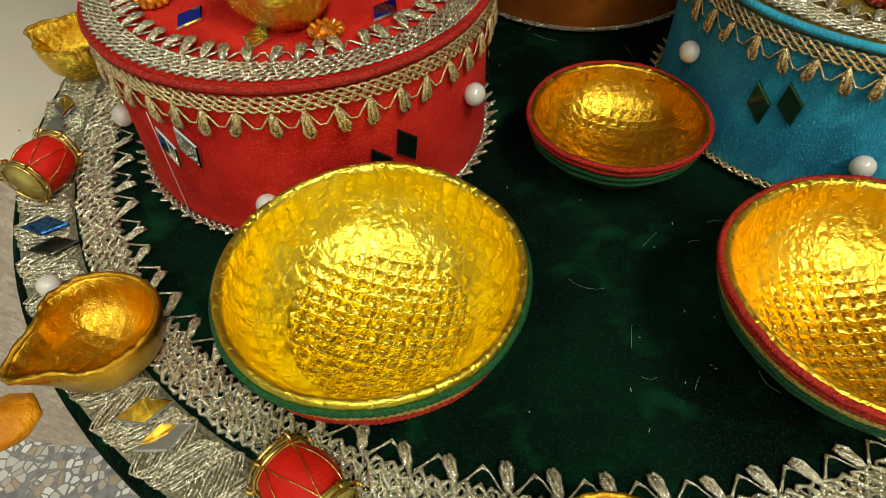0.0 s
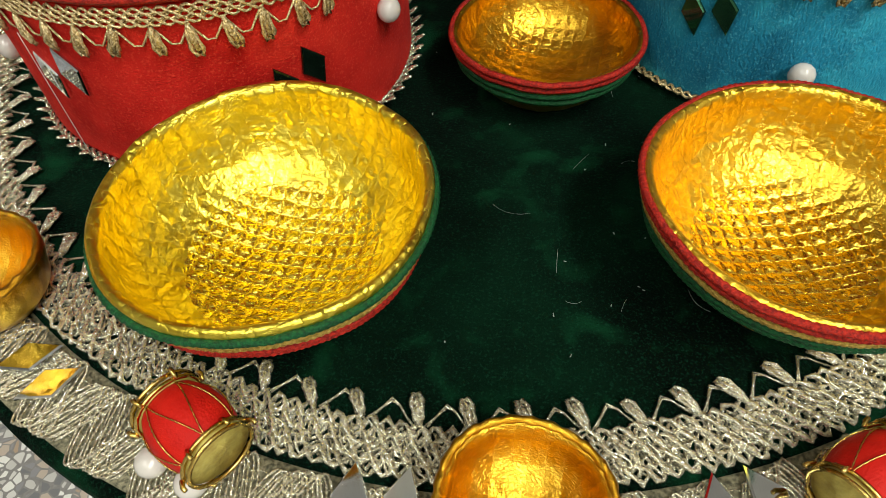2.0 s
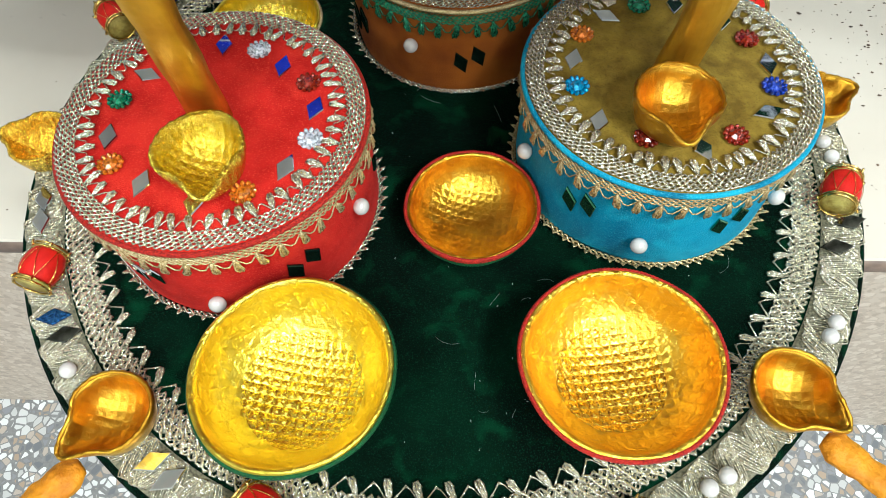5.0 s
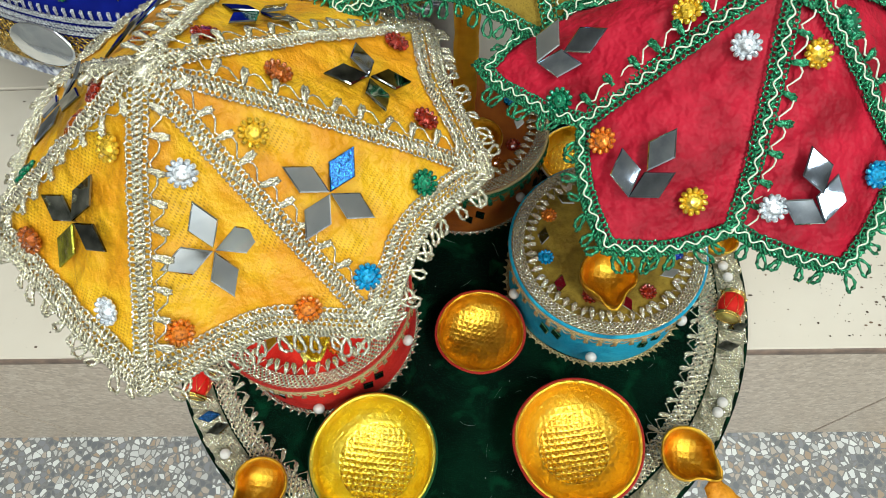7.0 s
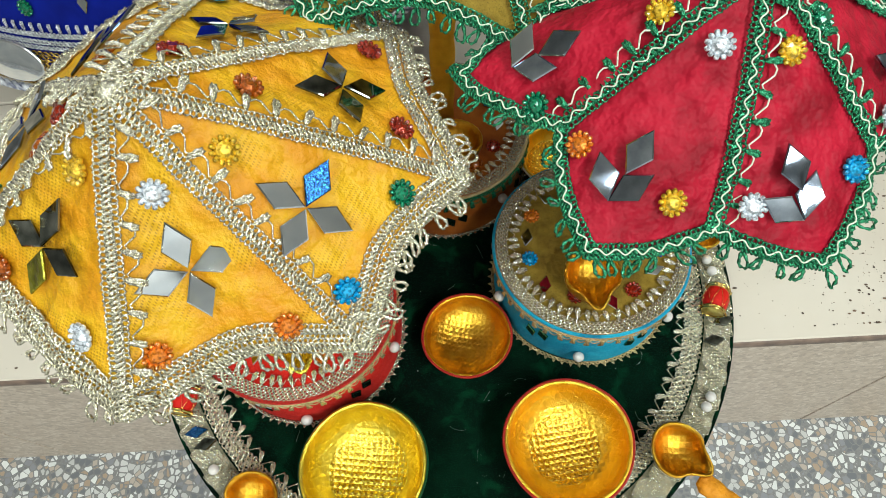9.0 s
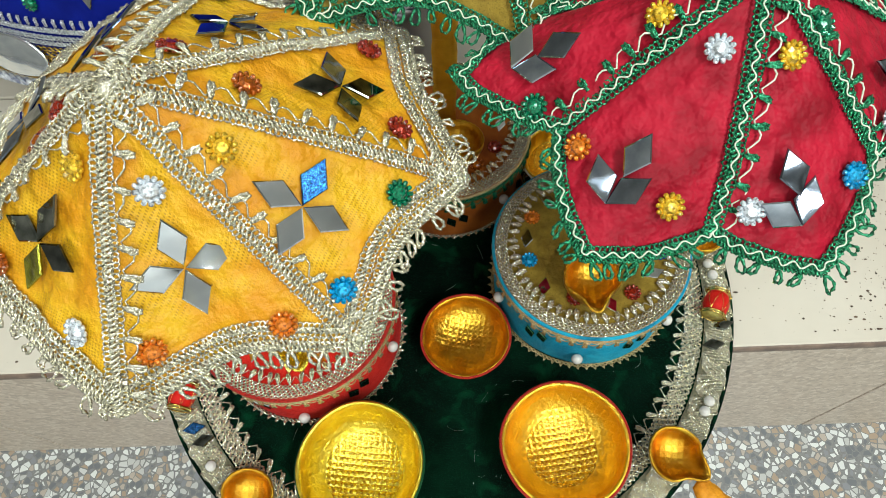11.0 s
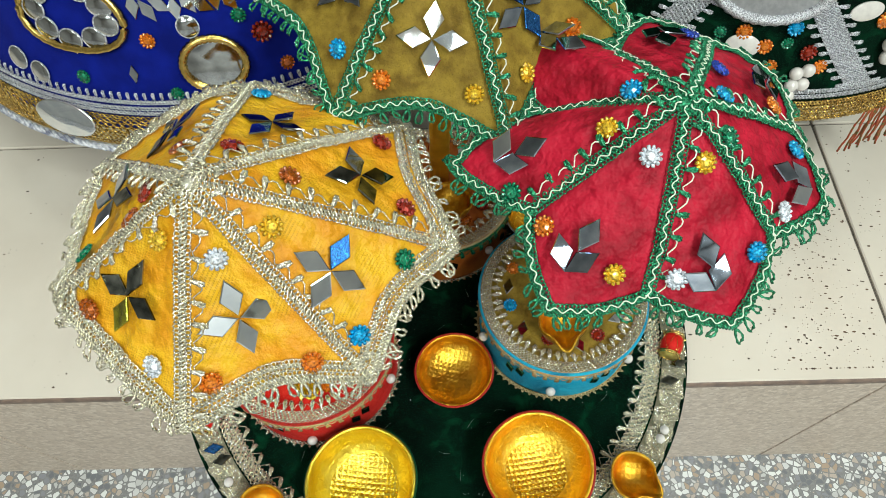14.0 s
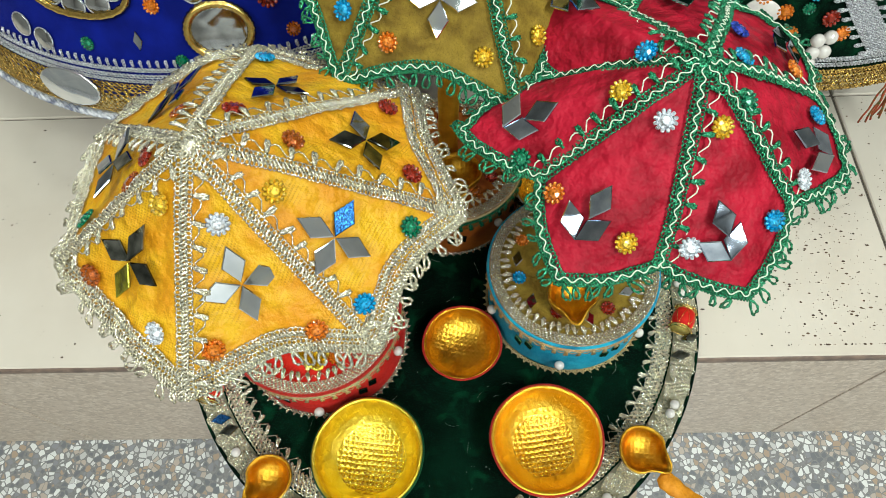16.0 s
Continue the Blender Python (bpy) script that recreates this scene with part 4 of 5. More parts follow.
def umbrella(name_label, c, cloth, lace, zig_mat, decor, top, stick_label, flip=(), group="decorated umbrellas"):
    e = thing("umbrella", top[0], top[1], top[2], name_label, "umbrella", group)
    base = Vector(top)
    rng = random.Random(int(c.o.x * 1000) + 5)
    S, Q = 26, 28
    for k in range(NP):
        verts, faces = [], []
        for side in (0, 1):
            for i in range(S + 1):
                for j in range(Q + 1):
                    verts.append(c.at(k + j / Q * 0.9998, max(0.002, i / S)) - base - c.n * (0.0009 * side))
        w = Q + 1
        off = (S + 1) * w
        for i in range(S):
            for j in range(Q):
                a = i * w + j
                faces.append((a, a + w, a + w + 1, a + 1))
                faces.append((off + a, off + a + 1, off + a + w + 1, off + a + w))
        for j in range(Q):
            a = S * w + j
            faces.append((a, off + a, off + a + 1, a + 1))
        raw("panel", verts, faces, cloth, e)
    t0, tz = Tubes(), Tubes()

    def line(pts, width, leaf, both=True, sides=1, zig=None):
        P = [c.at(q, s) - base for q, s in pts]
        Nn = [c.frame_at(q, min(0.96, max(0.05, s))).to_3x3().col[2] for q, s in pts]
        trim(P, Nn, sides, zig, width, leaf, t0, rng, both)
    zz = (tz, 0.0012, 0.0) if zig_mat else None
    for k in range(NP):
        line([(k, 0.03 + 0.96 * i / 24) for i in range(25)], 0.0072 if not zig_mat else 0.0074, 0.0066, True, 1 if k in flip else -1, zz)
    n = NP * 24
    for off, wd in ((0.975, 0.0056), (0.915, 0.0050))[:1 if zig_mat else 2]:
        for k in range(NP):
            line([(k + 1.0 * i / 24, off) for i in range(25)], wd, None, True, 1, zz if off > 0.95 else None)
    for k in range(NP):
        line([(k + 1.0 * i / 24, 0.997) for i in range(25)], 0.001, 0.0060, False, 1)
    t0.out("lace_trim", lace, e, "", "stuff")
    if zig_mat:
        tz.out("zigzag_cord", zig_mat, e, "", "stuff")
    bm = lathe([(0, -0.003), (0.0042, -0.0035), (0.005, -0.0018), (0.0036, 0.0004), (0.0018, 0.001), (0, 0.0012)], 20)
    fin = part("crown", bm, lace, e)
    fin.matrix_basis = Matrix.Translation(c.o - base) @ Vector((0, 0, 1)).rotation_difference(c.n).to_matrix().to_4x4()
    inv = Matrix.Translation(-base)
    for k, s, q, what in decor:
        m = inv @ c.frame_at(k + q, s, 0.0019)
        if isinstance(what, tuple):
            rot = rng.uniform(-0.12, 0.12)
            for i, glass in enumerate(what):
                if len(what) == 4:  # a star of four along and across the panel
                    lay = Matrix.Rotation(rot + i * math.pi / 2, 4, "Z") @ Matrix.Translation((0.0106, 0, 0))
                elif i < 2:  # two leaves that meet in a point
                    lay = Matrix.Translation((0.0115, 0, 0)) @ Matrix.Rotation(rot + (2.72, -2.34)[i], 4, "Z") @ Matrix.Translation((0.0100, 0, 0.0004 * i))
                else:  # and a third above them
                    lay = Matrix.Rotation(rot + 3.22, 4, "Z") @ Matrix.Translation((0.0108, 0, 0.0008))
                kite(e, m @ Matrix.Translation((0, 0, 0.0022)) @ lay @ Matrix.Rotation(rng.uniform(-0.10, 0.10) * (0.4 if len(what) == 3 else 1), 4, "Y") @ Matrix.Rotation(rng.uniform(-0.12, 0.12) * (0.4 if len(what) == 3 else 1), 4, "X"), 0.0205, 0.0118 if len(what) == 4 else 0.0122, glass)
        else:
            gem(e, m, what)
    # the flat foil-wrapped stick, from the box up into the crown
    h = (c.o - base).length - 0.006
    d = (c.o - base).normalized()
    bm = bmesh.new()
    rings = []
    for i in range(26):
        u = i / 25
        r = 1 + 0.05 * math.sin(i * 1.9) + 0.03 * math.sin(i * 4.1)
        rings.append([bm.verts.new(d * (h * u) + Vector((x * r, y * r, 0))) for x, y in ((-0.0084, -0.0032), (-0.004, -0.0046), (0.004, -0.0046), (0.0084, -0.0032), (0.0084, 0.0032), (0.004, 0.0046), (-0.004, 0.0046), (-0.0084, 0.0032))])
    for p, q in zip(rings, rings[1:]):
        for i in range(8):
            bm.faces.new((p[i], p[(i + 1) % 8], q[(i + 1) % 8], q[i]))
    bm.faces.new(rings[0][::-1])
    bm.faces.new(rings[-1])
    part("stick", bm, GOLD_STICK, e, stick_label)
    return e


# rim keys: radius and drop at each rib and at the middle of the panel after it
YELLOW_KEYS = [(0.1073, 0.0626), (0.0804, 0.0764), (0.0945, 0.101), (0.0849, 0.0881), (0.1022, 0.1045), (0.0928, 0.0956), (0.1094, 0.1071), (0.1001, 0.0874), (0.1106, 0.0745), (0.104, 0.0574), (0.1275, 0.0646), (0.0998, 0.0436), (0.0996, 0.0318), (0.096, 0.047)]
RED_KEYS = [(0.0844, 0.0469), (0.1184, 0.0518), (0.091, 0.0456), (0.1119, 0.0483), (0.0816, 0.0343), (0.1052, 0.0455), (0.0849, 0.0426), (0.1053, 0.0572), (0.0849, 0.0509), (0.0903, 0.0546), (0.0569, 0.0405), (0.1161, 0.0595), (0.063, 0.0569), (0.1135, 0.065)]
OLIVE_KEYS = [(0.1224, 0.0706), (0.0997, 0.0531), (0.1192, 0.0677), (0.0986, 0.0555), (0.1224, 0.0672), (0.0946, 0.0622), (0.1215, 0.0701), (0.1, 0.0549), (0.1224, 0.0713), (0.1, 0.0529), (0.1224, 0.0716), (0.1, 0.0523), (0.1224, 0.0714), (0.1, 0.0524)]
yellow = Canopy((-0.0996, -0.0640, 0.3157 + B), (-0.2396, -0.1353), -1.8833, YELLOW_KEYS, 1.097, False)
red = Canopy((0.1400, -0.0148, 0.3027 + B), (0.1163, -0.2261), -2.5839, RED_KEYS, 1.367, True)
olive = Canopy((0.0217, 0.0975, 0.3462 + B), (0.0034, -0.2445), -3.093, OLIVE_KEYS, 1.453, False)
MI, SM, ST, BG, OF = MIRROR, REFLECT_DARK, REFLECT_GREY, BLUE_GLITTER, OLIVE_FOIL
yd = [(0, 0.355, 0.384, "white"), (0, 0.63, 0.385, (MI, MI, MI, MI)), (0, 0.834, 0.115, "orange"), (0, 0.887, 0.781, "orange"),
      (1, 0.362, 0.552, "gold"), (1, 0.65, 0.436, (MI, BG, MI, MI)), (1, 0.861, 0.159, "blue"), (1, 0.861, 0.811, "green"),
      (2, 0.388, 0.549, "amber"), (2, 0.682, 0.501, (SM, ST, SM, SM)), (2, 0.821, 0.218, "red"), (2, 0.817, 0.867, "red"),
      (3, 0.313, 0.657, "red"), (3, 0.581, 0.588, (ST, SM, ST, SM)), (3, 0.844, 0.902, "blue"),
      (4, 0.40, 0.5, "amber"), (4, 0.651, 0.514, (ST, SM, ST, ST)),
      (5, 0.322, 0.381, "red"), (5, 0.618, 0.362, (ST, ST, SM, ST)), (5, 0.40, 0.80, "amber"), (5, 0.791, 0.799, "green"),
      (6, 0.312, 0.416, "gold"), (6, 0.634, 0.414, (OF, SM, SM, SM)), (6, 0.855, 0.169, "amber"), (6, 0.817, 0.797, "white")]
rd = [(0, 0.276, 0.5, "white"), (0, 0.759, 0.455, (ST, ST, ST)), (0, 0.882, 0.167, "orange"), (0, 0.816, 0.725, "gold"),
      (1, 0.29, 0.535, "gold"), (1, 0.745, 0.419, (ST, ST, ST)), (1, 0.847, 0.158, "white"), (1, 0.871, 0.798, "blue"),
      (2, 0.309, 0.307, "green"), (2, 0.743, 0.483, (ST, MI, ST)), (2, 0.859, 0.172, "white"), (2, 0.824, 0.764, "blue"),
      (3, 0.496, 0.78, "navy"), (3, 0.71, 0.474, (ST, ST, ST)), (3, 0.771, 0.191, "orange"), (3, 0.30, 0.3, "blue"),
      (4, 0.68, 0.5, (ST, ST, ST)), (4, 0.84, 0.2, "navy"), (5, 0.309, 0.814, "blue"), (5, 0.68, 0.5, (ST, ST, ST)),
      (6, 0.357, 0.639, "gold"), (6, 0.741, 0.568, (ST, MI, ST)), (6, 0.914, 0.817, "green")]
od = [(0, 0.66, 0.5, (ST, ST, MI, ST)), (0, 0.818, 0.827, "blue"), (1, 0.36, 0.5, "white"), (1, 0.688, 0.56, (MI, MI, MI, MI)), (1, 0.855, 0.212, "orange"), (1, 0.835, 0.866, "gold"),
      (2, 0.66, 0.5, (BG, ST, BG, ST)), (2, 0.876, 0.265, "gold"), (2, 0.84, 0.78, "orange"), (0, 0.84, 0.25, "green"),
      (3, 0.66, 0.5, (ST, MI, ST, ST)), (4, 0.66, 0.5, (ST, ST, ST, ST)), (5, 0.66, 0.5, (ST, ST, ST, ST)), (6, 0.66, 0.5, (ST, ST, ST, ST))]
umbrella("yellow umbrella with silver lace, mirror stars and coloured gems", yellow, YELLOW_SATIN, SILVER_LACE, None, yd, TOPS["red"], "flat stick wrapped in gold foil")
umbrella("crimson velvet umbrella with green lace, mirrors and gems", red, CRIMSON_VELVET, GREEN_LACE, CREAM_CORD, rd, TOPS["teal"], "flat stick wrapped in gold foil", (0, 6))
umbrella("olive velvet umbrella with green lace and mirror stars", olive, OLIVE_VELVET, GREEN_LACE, CREAM_CORD, od, TOPS["rust"], "flat stick wrapped in gold foil")

diya(-0.0935, -0.0720, TOPS["red"][2] + 0.0006, 0.0190, 0.020, -74, GOLD_YELLOW, "gold foil oil lamp at the foot of a stick", "lamps on the boxes")
diya(0.1045, -0.0395, TOPS["teal"][2] + 0.0006, 0.0190, 0.020, -88, GOLD_ORANGE, "orange gold foil oil lamp at the foot of a stick", "lamps on the boxes")
diya(0.0190, 0.0775, TOPS["rust"][2] + 0.0006, 0.0195, 0.020, -90, GOLD_ORANGE, "orange gold foil oil lamp at the foot of a stick", "lamps on the boxes")


# ---- little drums, pearls and mirrors on the border ----
def drum(x, y, rz):
    e = thing("toy_drum", x, y, B + 0.0118, "tiny red barrel drum with gold rims and threads", "toy drum", "toy drums on the border", rz)
    L, R = 0.0106, 0.0094
    turn = Matrix.Rotation(math.pi / 2, 4, "Y")
    bm = lathe([(0, -L * 0.8)] + [(R * (1 - 0.22 * u * u), L * u * 0.8) for u in [i / 6 - 1 for i in range(13)]] + [(0, L * 0.8)], 24)
    bm.transform(turn)
    part("shell", bm, DRUM_RED, e)
    for s in (-1, 1):
        tb = Tubes()
        for o, rr in ((0.80, 0.0086), (0.98, 0.0084)):
            tb.add([(s * L * o, rr * math.cos(TAU * i / 28), rr * math.sin(TAU * i / 28)) for i in range(28)], 0.00058, 5, True)
        for i in range(6):
            a = TAU * i / 6
            tb.add([(s * L * 0.75, 0.0090 * math.cos(a), 0.0090 * math.sin(a)), (s * L * 0.9, 0.0099 * math.cos(a), 0.0099 * math.sin(a)), (s * L, 0.0099 * math.cos(a), 0.0099 * math.sin(a))], 0.00062, 5)
        tb.out("rim", METAL_GOLD, e)
        bm = lathe([(0, s * L * 0.78), (0.0080, s * L * 0.78), (0.0080, s * L * 0.92), (0, s * L * 0.93)], 24)
        bm.transform(turn)
        part("skin", bm, DRUM_SKIN, e)
    tb = Tubes()
    for i in range(6):
        a0, a1, a2 = TAU * i / 6, TAU * (i + 0.5) / 6, TAU * (i + 1) / 6
        for p, q in ((a0, a1), (a2, a1)):
            pts = []
            for j in range(25):
                u = j / 24
                a = p + (q - p) * u
                xx = (2 * u - 1) * L * 0.78
                rr = R * (1 - 0.22 * ((2 * u - 1)) ** 2) + 0.0004
                pts.append((xx, rr * math.cos(a), rr * math.sin(a)))
            tb.add(pts, [0.00012 + 0.00014 * (j % 2) for j in range(25)], 4)
    tb.out("lacing", METAL_GOLD, e, "", "stuff")


for x, y, rz in [(-0.1935, -0.0905, 80), (0.2095, -0.0346, 65), (-0.2083, 0.0873, 130), (0.1869, 0.0997, 40), (-0.065, -0.1995, -35), (0.0856, -0.2019, 35)]:
    drum(x, y, rz)


def border(kind, ang, r, tw=0.0):
    a = radians(ang)
    m = Matrix.Translation((r * math.cos(a), r * math.sin(a), B + 0.0026)) @ Matrix.Rotation(a + tw, 4, "Z")
    if kind == "pearl":
        e = thing("pearl_bead", 0, 0, 0, "white pearl bead sewn onto the lace", "bead", "pearls on the border")
        o = pearl(e, Matrix.Identity(4), 0.0039)
    else:
        e = thing("mirror_lozenge", 0, 0, 0, {"blue": "small lozenge of mirror glass on the lace, coloured like its blue reflection", "smoked": "small lozenge of mirror glass on the lace, coloured like its dark reflection"}.get(kind, "small lozenge of mirror glass on the lace"), "mirror piece", "mirrors on the border")
        # the blue and dark ones carry what they reflect as base colour
        o = kite(e, Matrix.Identity(4), 0.0175, 0.0092, dict(blue=BLUE_GLITTER, smoked=REFLECT_DARK).get(kind, MIRROR))
    e.matrix_basis = m


for ang, r, kind, tw in [(-123.4, 0.2150, "mirror", 150), (-120.4, 0.2165, "mirror", 155), (-148.6, 0.2165, "blue", 160), (-145.4, 0.2145, "smoked", 165), (-17.2, 0.2143, "smoked", 20), (-12.6, 0.2205, "smoked", 25), (-29.0, 0.2195, "pearl", 0), (-31.2, 0.2190, "pearl", 0), (-54.2, 0.2195, "pearl", 0), (-56.8, 0.2190, "pearl", 0), (-72.0, 0.2150, "mirror", 15), (-75.2, 0.2150, "mirror", -10), (-97.6, 0.2120, "mirror", 5), (-94.4, 0.2110, "mirror", -5), (-110.0, 0.2190, "pearl", 0), (-107.0, 0.2195, "pearl", 0), (-168.4, 0.2180, "mirror", 100), (-164.6, 0.2180, "mirror", 95), (-157.6, 0.2170, "pearl", 0), (-140.0, 0.2185, "pearl", 0), (0.7, 0.2130, "pearl", 0), (-2.0, 0.2150, "pearl", 0), (14, 0.2150, "mirror", 40), (17, 0.2150, "mirror", 45), (36, 0.2150, "pearl", 0), (165, 0.2150, "mirror", 80), (168.5, 0.2150, "mirror", 85), (146, 0.2150, "mirror", 60), (149, 0.2150, "mirror", 60), (128, 0.2150, "pearl", 0),]:
    border(kind, ang, r, radians(tw))


# ---- the two large velvet skirts behind, each on a pole ----
def skirt(x, y, r0, z0, r1, z1, cloth, label):
    """A steep flared velvet skirt with a lace band round its hem; z from the ledge."""
    e = thing("velvet_skirt", x, y, PLINTH, label, "velvet decoration", "large velvet decorations behind")
    prof = [(0, z1 + 0.012), (r1 * 0.6, z1 + 0.009), (r1, z1)] + [(r1 + (r0 - r1) * u, z1 + (z0 - z1) * (u ** 0.9)) for u in [i / 8 for i in range(1, 9)]]
    prof += [(r0 - 0.003, z0)] + [(r1 + (r0 - r1) * u - 0.004, z1 + (z0 - z1) * (u ** 0.9) - 0.002) for u in [i / 8 for i in range(7, -1, -1)]] + [(0, z1 + 0.008)]
    part("cloth", lathe(prof, 120), cloth, e)
    part("pole", lathe([(0, 0), (0.05, 0), (0.05, 0.006), (0.011, 0.012), (0.009, z1), (0, z1)], 20), GOLD_STICK, e, "pole on a round foot")
    return e


def on_skirt(x, y, r0, z0, r1, z1, deg, u, lift=0.001):
    """A pose on the skirt's cloth, x axis running down, for the angle and the share of the way to the hem."""
    a = radians(deg)
    r, z = r1 + (r0 - r1) * u, z1 + (z0 - z1) * (u ** 0.9)
    rad, tan = Vector((math.cos(a), math.sin(a), 0)), Vector((-math.sin(a), math.cos(a), 0))
    down = (rad * (r0 - r1) + Vector((0, 0, z0 - z1)) * 0.9 * max(u, 0.05) ** -0.1).normalized()
    n = down.cross(tan).normalized()
    if n.dot(rad) < 0:
        n = -n
    m = Matrix((down, n.cross(down).normalized(), n)).transposed().to_4x4()
    m.translation = rad * r + Vector((0, 0, z)) + n * lift
    return m


def hem(e, dims, rows, material, name, label="", loops=0):
    tb = Tubes()
    for u, amp, waves, rad in rows:
        for sgn in (0, math.pi):
            n = waves * 5
            pts = []
            for i in range(n):
                ph = TAU * i / 5 + sgn
                m = on_skirt(*dims, 360 * i / n, u + amp * math.sin(ph), 0.0012 + 0.0006 * math.cos(ph))
                pts.append(m.translation)
            tb.add(pts, rad, 4, True)
    if loops:
        u0 = rows[0][0]
        for i in range(loops):
            m = on_skirt(*dims, 360 * i / loops, u0 - 0.01, 0.001)
            leaf_loop(tb, m.translation, -m.col[0].to_3d(), m.col[1].to_3d(), m.col[2].to_3d(), 0.0060, 1.1)
    return tb.out(name, material, e, label, "stuff")


SILVER_WHITE = mat("silver_lace_thread", (0.80, 0.80, 0.82), 0.3, 0.6, (0.28, 0.28, 0.30), 900, 0.9, 1500, lo=0.4, hi=0.58)
YELLOW_GOLD_LACE = mat("bright_gold_lace", (0.80, 0.56, 0.16), 0.25, 0.8, (0.22, 0.12, 0.025), 420, 0.9, 1600, lo=0.4, hi=0.6)
ROPE = mat("silver_rope", (0.78, 0.78, 0.80), 0.4, 0.3, (0.16, 0.17, 0.24), 200, 0.4, 900)
FRINGE = mat("red_green_fringe", (0.42, 0.05, 0.02), 0.8, 0, (0.10, 0.10, 0.02), 260, 0.5, 900)


def disc(parent, m, rx, ry, material, frame_mat=None, fr=0.0015, name="mirror_disc"):
    bm = lathe([(0, 0), (1, 0), (1, 0.0012), (0.93, 0.0018), (0, 0.0018)], 32, lambda a, r, z: (rx * r * math.cos(a), ry * r * math.sin(a), z))
    o = part(name, bm, material, parent)
    o.matrix_basis = m
    if frame_mat:
        tb = Tubes()
        n = 72
        tb.add([((rx + fr * 0.6) * math.cos(TAU * i / n), (ry + fr * 0.6) * math.sin(TAU * i / n), 0.0012) for i in range(n)], [fr * (1 + 0.25 * (i % 2)) for i in range(n)], 6, True)
        tb.out("frame", frame_mat, o)
    return o


BLUE = (-0.220, 0.445, 0.306, 0.128, 0.190, 0.42)
GREEN = (0.330, 0.385, 0.2385, 0.125, 0.140, 0.42)
blue = skirt(*BLUE, BLUE_VELVET, "royal blue velvet skirt with gold hem, mirrors and gems")
hem(blue, BLUE, [(0.905, 0.006, 300, 0.0009), (0.925, 0.006, 260, 0.0008), (0.94, 0.005, 260, 0.0008)], SILVER_WHITE, "silver_edging", "", 250)
hem(blue, BLUE, [(0.957, 0.006, 200, 0.0008), (0.972, 0.007, 150, 0.0009), (0.985, 0.009, 120, 0.0009), (1.0, 0.009, 150, 0.0009), (1.015, 0.007, 200, 0.0009), (1.03, 0.006, 200, 0.0008), (1.045, 0.006, 240, 0.0008)], YELLOW_GOLD_LACE, "gold_hem", "openwork gold lace hem")
for k in range(3):
    tb = Tubes()
    n = 600
    pts = []
    for i in range(n):
        a = TAU * i / n
        ph = 90 * a + k * TAU / 3
        m = on_skirt(*BLUE, math.degrees(a), 1.068 + 0.008 * math.sin(ph), 0.002 + 0.0018 * math.cos(ph))
        pts.append(m.translation)
    tb.add(pts, 0.0017, 5, True)
    tb.out("rope", ROPE, blue)


def deco(e, dims, deg, u, what, rx=0.006, ry=None):
    m = on_skirt(*dims, deg, u, 0.0012)
    if what in GEMS:
        gem(e, m, what, rx)
    elif what == "pearl":
        pearl(e, m, rx)
    elif what == "cabochon":
        disc(e, m, rx, ry or rx, PEARL)
    elif what == "mirror":
        disc(e, m, rx, ry or rx, REFLECT_DULL, SILVER_WHITE, 0.0005)
    else:
        kite(e, m, 0.017, 0.008)
    return m


disc(blue, on_skirt(*BLUE, -109.0, 0.985, 0.004), 0.0165, 0.031, MIRROR)
disc(blue, on_skirt(*BLUE, -80.4, 0.80, 0.003), 0.0195, 0.0235, REFLECT_DULL, METAL_GOLD, 0.0032)
tb = Tubes()
pts = []
for i in range(60):
    a = TAU * i / 60
    q = 1 + 0.06 * math.sin(3 * a)
    m = on_skirt(*BLUE, -103.0 + 9.6 * q * math.cos(a), 0.655 + 0.105 * q * math.sin(a), 0.003)
    pts.append(m.translation)
tb.add(pts, [0.0030 + 0.0006 * (i % 2) for i in range(60)], 6, True)
tb.out("gold_loop", METAL_GOLD, blue, "twisted gold cord loop")
for i in range(9):
    a = TAU * i / 9 + 0.3
    m = on_skirt(*BLUE, -103.0 + 6.8 * math.cos(a), 0.655 + 0.074 * math.sin(a), 0.0015)
    disc(blue, m, 0.0085, 0.0098, REFLECT_DULL, SILVER_WHITE, 0.0006)
for deg, u, what, rx in [(-116.7, 0.829, "mirror", 0.0095), (-112.3, 0.852, "mirror", 0.009), (-103.5, 0.836, "green", 0.0058), (-90.2, 0.72, "orange", 0.0062), (-94.3, 0.816, "kite", 0.008), (-87.9, 0.877, "green", 0.0056), (-82.9, 0.691, "mirror", 0.0085), (-71.3, 0.739, "red", 0.0085), (-68.9, 0.842, "amber", 0.006), (-74.2, 0.682, "green", 0.006), (-128, 0.78, "orange", 0.006), (-60, 0.70, "orange", 0.006), (-55, 0.85, "green", 0.006)]:
    deco(blue, BLUE, deg, u, what, rx)
for i in range(9):
    m = on_skirt(*BLUE, -91 + i * 2.3, 0.628 + 0.012 * (i % 2), 0.0015)
    kite(blue, m @ Matrix.Rotation(0.5 * (i % 3), 4, "Z"), 0.021, 0.0112)

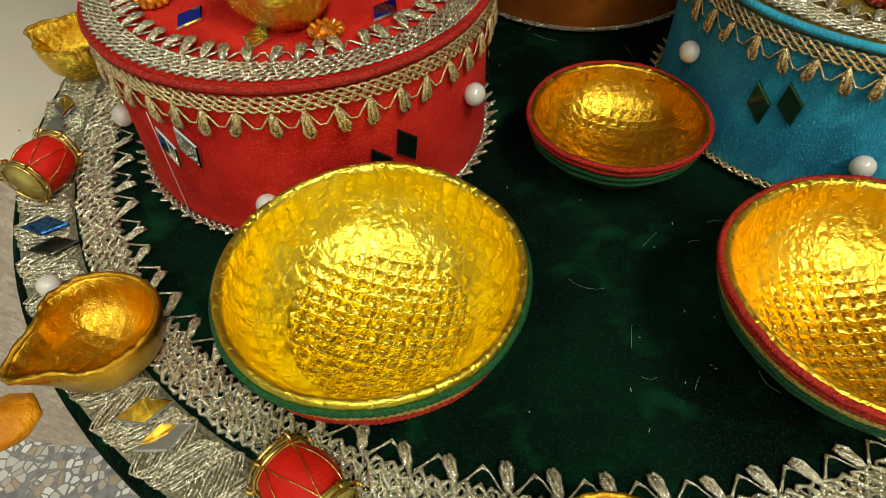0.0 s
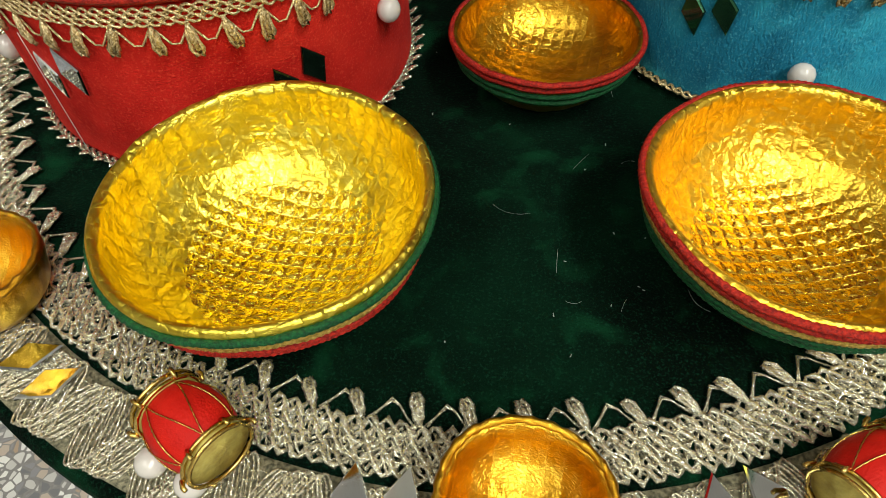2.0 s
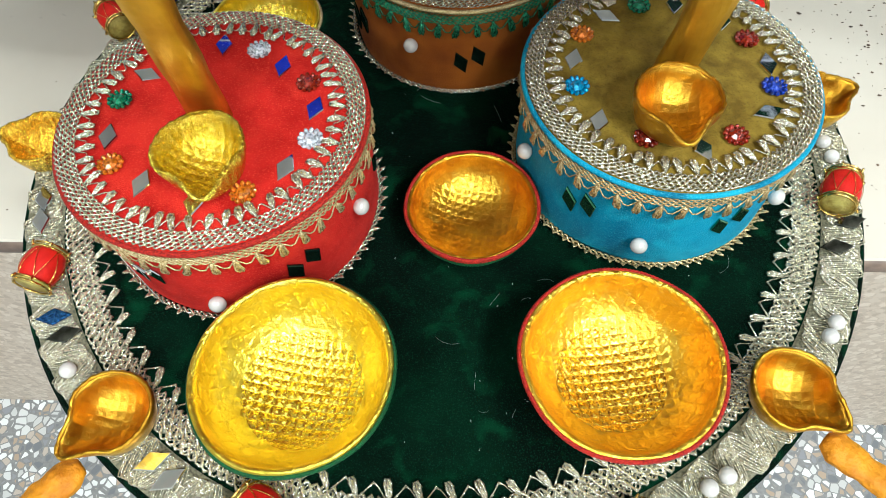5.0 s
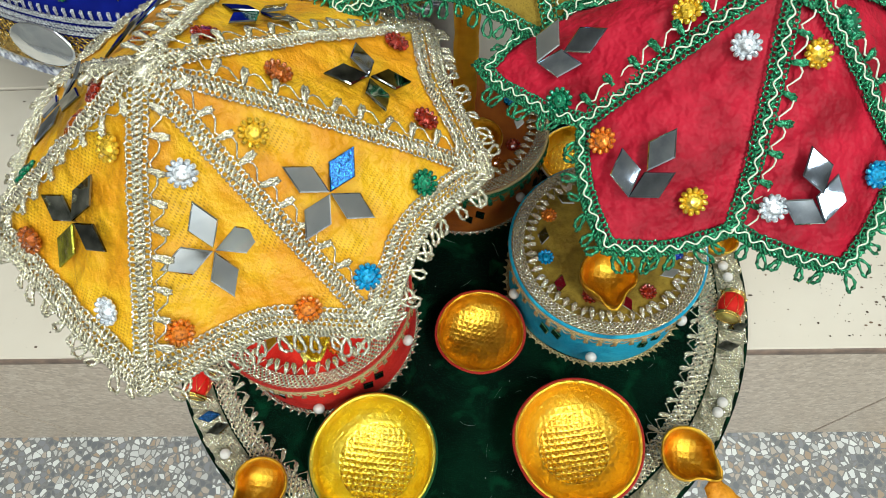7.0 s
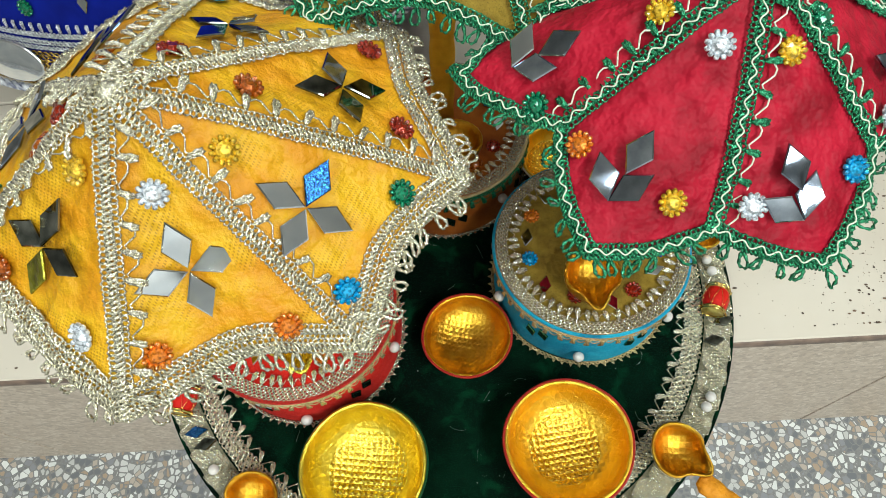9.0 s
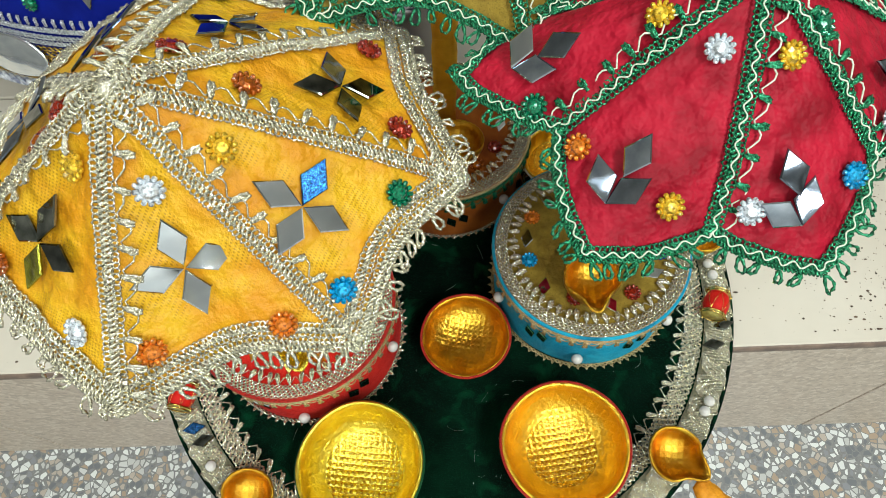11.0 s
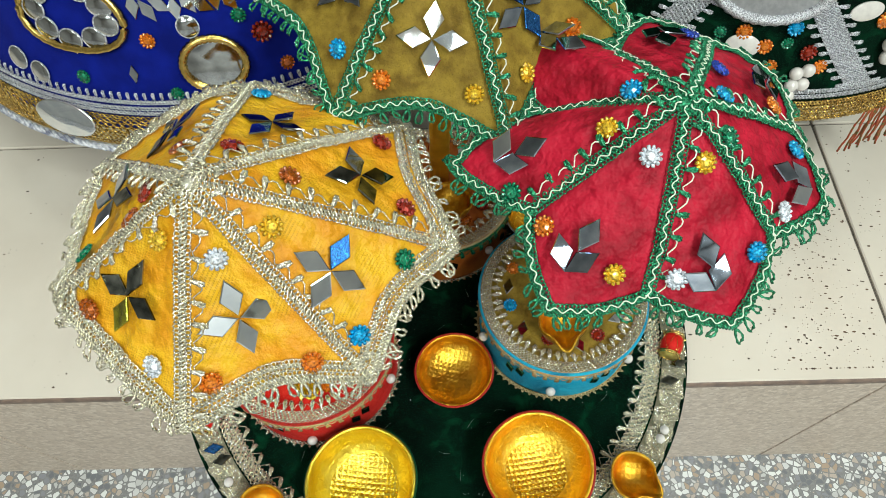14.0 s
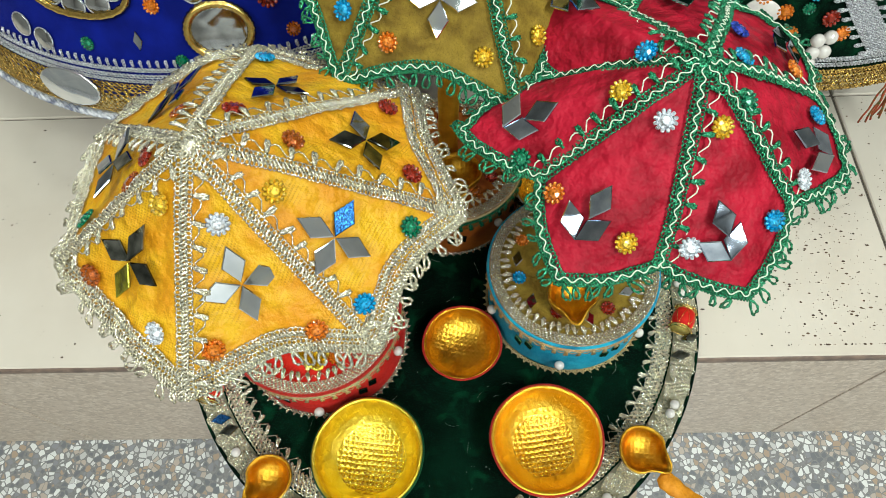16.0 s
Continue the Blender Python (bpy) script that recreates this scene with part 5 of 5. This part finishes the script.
green = skirt(*GREEN, GREEN_VELVET, "dark green velvet skirt with silver lace, pearls and a gold hem")
hem(green, GREEN, [(0.945, 0.006, 300, 0.0009), (0.962, 0.006, 260, 0.0008)], SILVER_WHITE, "silver_edging")
hem(green, GREEN, [(0.985, 0.007, 240, 0.0010), (1.003, 0.008, 200, 0.0010), (1.02, 0.008, 200, 0.0010), (1.038, 0.007, 240, 0.0010)], YELLOW_GOLD_LACE, "gold_hem", "yellow gold braid hem")
rngs = random.Random(12)
for c0, lean in ((-79, -28), (-128, 20), (-25, -6), (60, 0), (120, 0), (180, 0)):
    tb = Tubes()
    for row in range(7):
        for sgn in (0, math.pi):
            pts = []
            for i in range(160):
                u = 0.35 + 0.59 * i / 159
                ph = i * 1.25 + sgn + row
                m = on_skirt(*GREEN, c0 + lean * (0.94 - u) / 0.5 + (row - 3) * 0.85 + 0.45 * math.sin(ph), u, 0.0016 + 0.0006 * math.cos(ph))
                pts.append(m.translation)
            tb.add(pts, 0.0009, 4)
    for s in (-1, 1):
        for i in range(22):
            u = 0.37 + 0.56 * i / 21
            m = on_skirt(*GREEN, c0 + lean * (0.94 - u) / 0.5 + s * 2.9, u, 0.0012)
            leaf_loop(tb, m.translation, (m.col[1].to_3d() * (1 if (m @ Vector((0, 1, 0)) - m.translation).dot(Vector((-math.sin(radians(c0)), math.cos(radians(c0)), 0))) * s > 0 else -1)), m.col[0].to_3d(), m.col[2].to_3d(), 0.0085, 1.0)
    tb.out("lace_strip", SILVER_WHITE, green, "wide silver lace strip", "stuff")
disc(green, on_skirt(*GREEN, -105, 0.625, 0.002), 0.030, 0.043, mat("dull_silver_disc", (0.55, 0.55, 0.56), 0.35, 0.8, (0.42, 0.42, 0.44), 200, 0.3, 600), SILVER_WHITE, 0.004, "silver_disc")
for deg, u, what, rx in [(-106.6, 0.816, "cabochon", 0.0095), (-107.3, 0.776, "orange", 0.0062), (-102.2, 0.81, "orange", 0.0062), (-99.8, 0.868, "orange", 0.006), (-97.3, 0.751, "blue", 0.0062), (-92.9, 0.82, "red", 0.0066), (-89.6, 0.864, "orange", 0.0062), (-97.9, 0.795, "green", 0.0048), (-112, 0.79, "green", 0.005), (-83.2, 0.709, "cabochon", 0.008), (-78.3, 0.742, "orange", 0.0066), (-70, 0.80, "green", 0.006), (-118, 0.86, "orange", 0.006)]:
    if rx > 0.001:
        deco(green, GREEN, deg, u, what, rx, 0.014 if what == "cabochon" else None)
for da, du in ((-1.6, -0.025), (0.6, -0.035), (-1.8, 0.012), (0.3, 0.008), (-1.9, 0.045)):
    deco(green, GREEN, -92.6 + da, 0.905 + du, "pearl", 0.0058)
for da, du in ((-1.2, -0.02), (0.9, -0.03), (-1, 0.02), (1, 0.015)):
    deco(green, GREEN, -74.5 + da, 0.835 + du, "pearl", 0.0065)
fr = Tubes()
rngs = random.Random(21)
for i in range(26):
    m = on_skirt(*GREEN, -75 + i * 0.7, 1.04, 0.001)
    p = m.translation
    d = Vector((rngs.uniform(-0.15, 0.15), -0.2, -1)).normalized()
    ln = rngs.uniform(0.04, 0.052)
    fr.add([p + d * (ln * j / 6) + Vector((0.0008 * math.sin(j * 2 + i), 0, 0)) for j in range(7)], 0.0011, 4)
fr.out("fringe", FRINGE, green, "red and green thread fringe", "stuff")
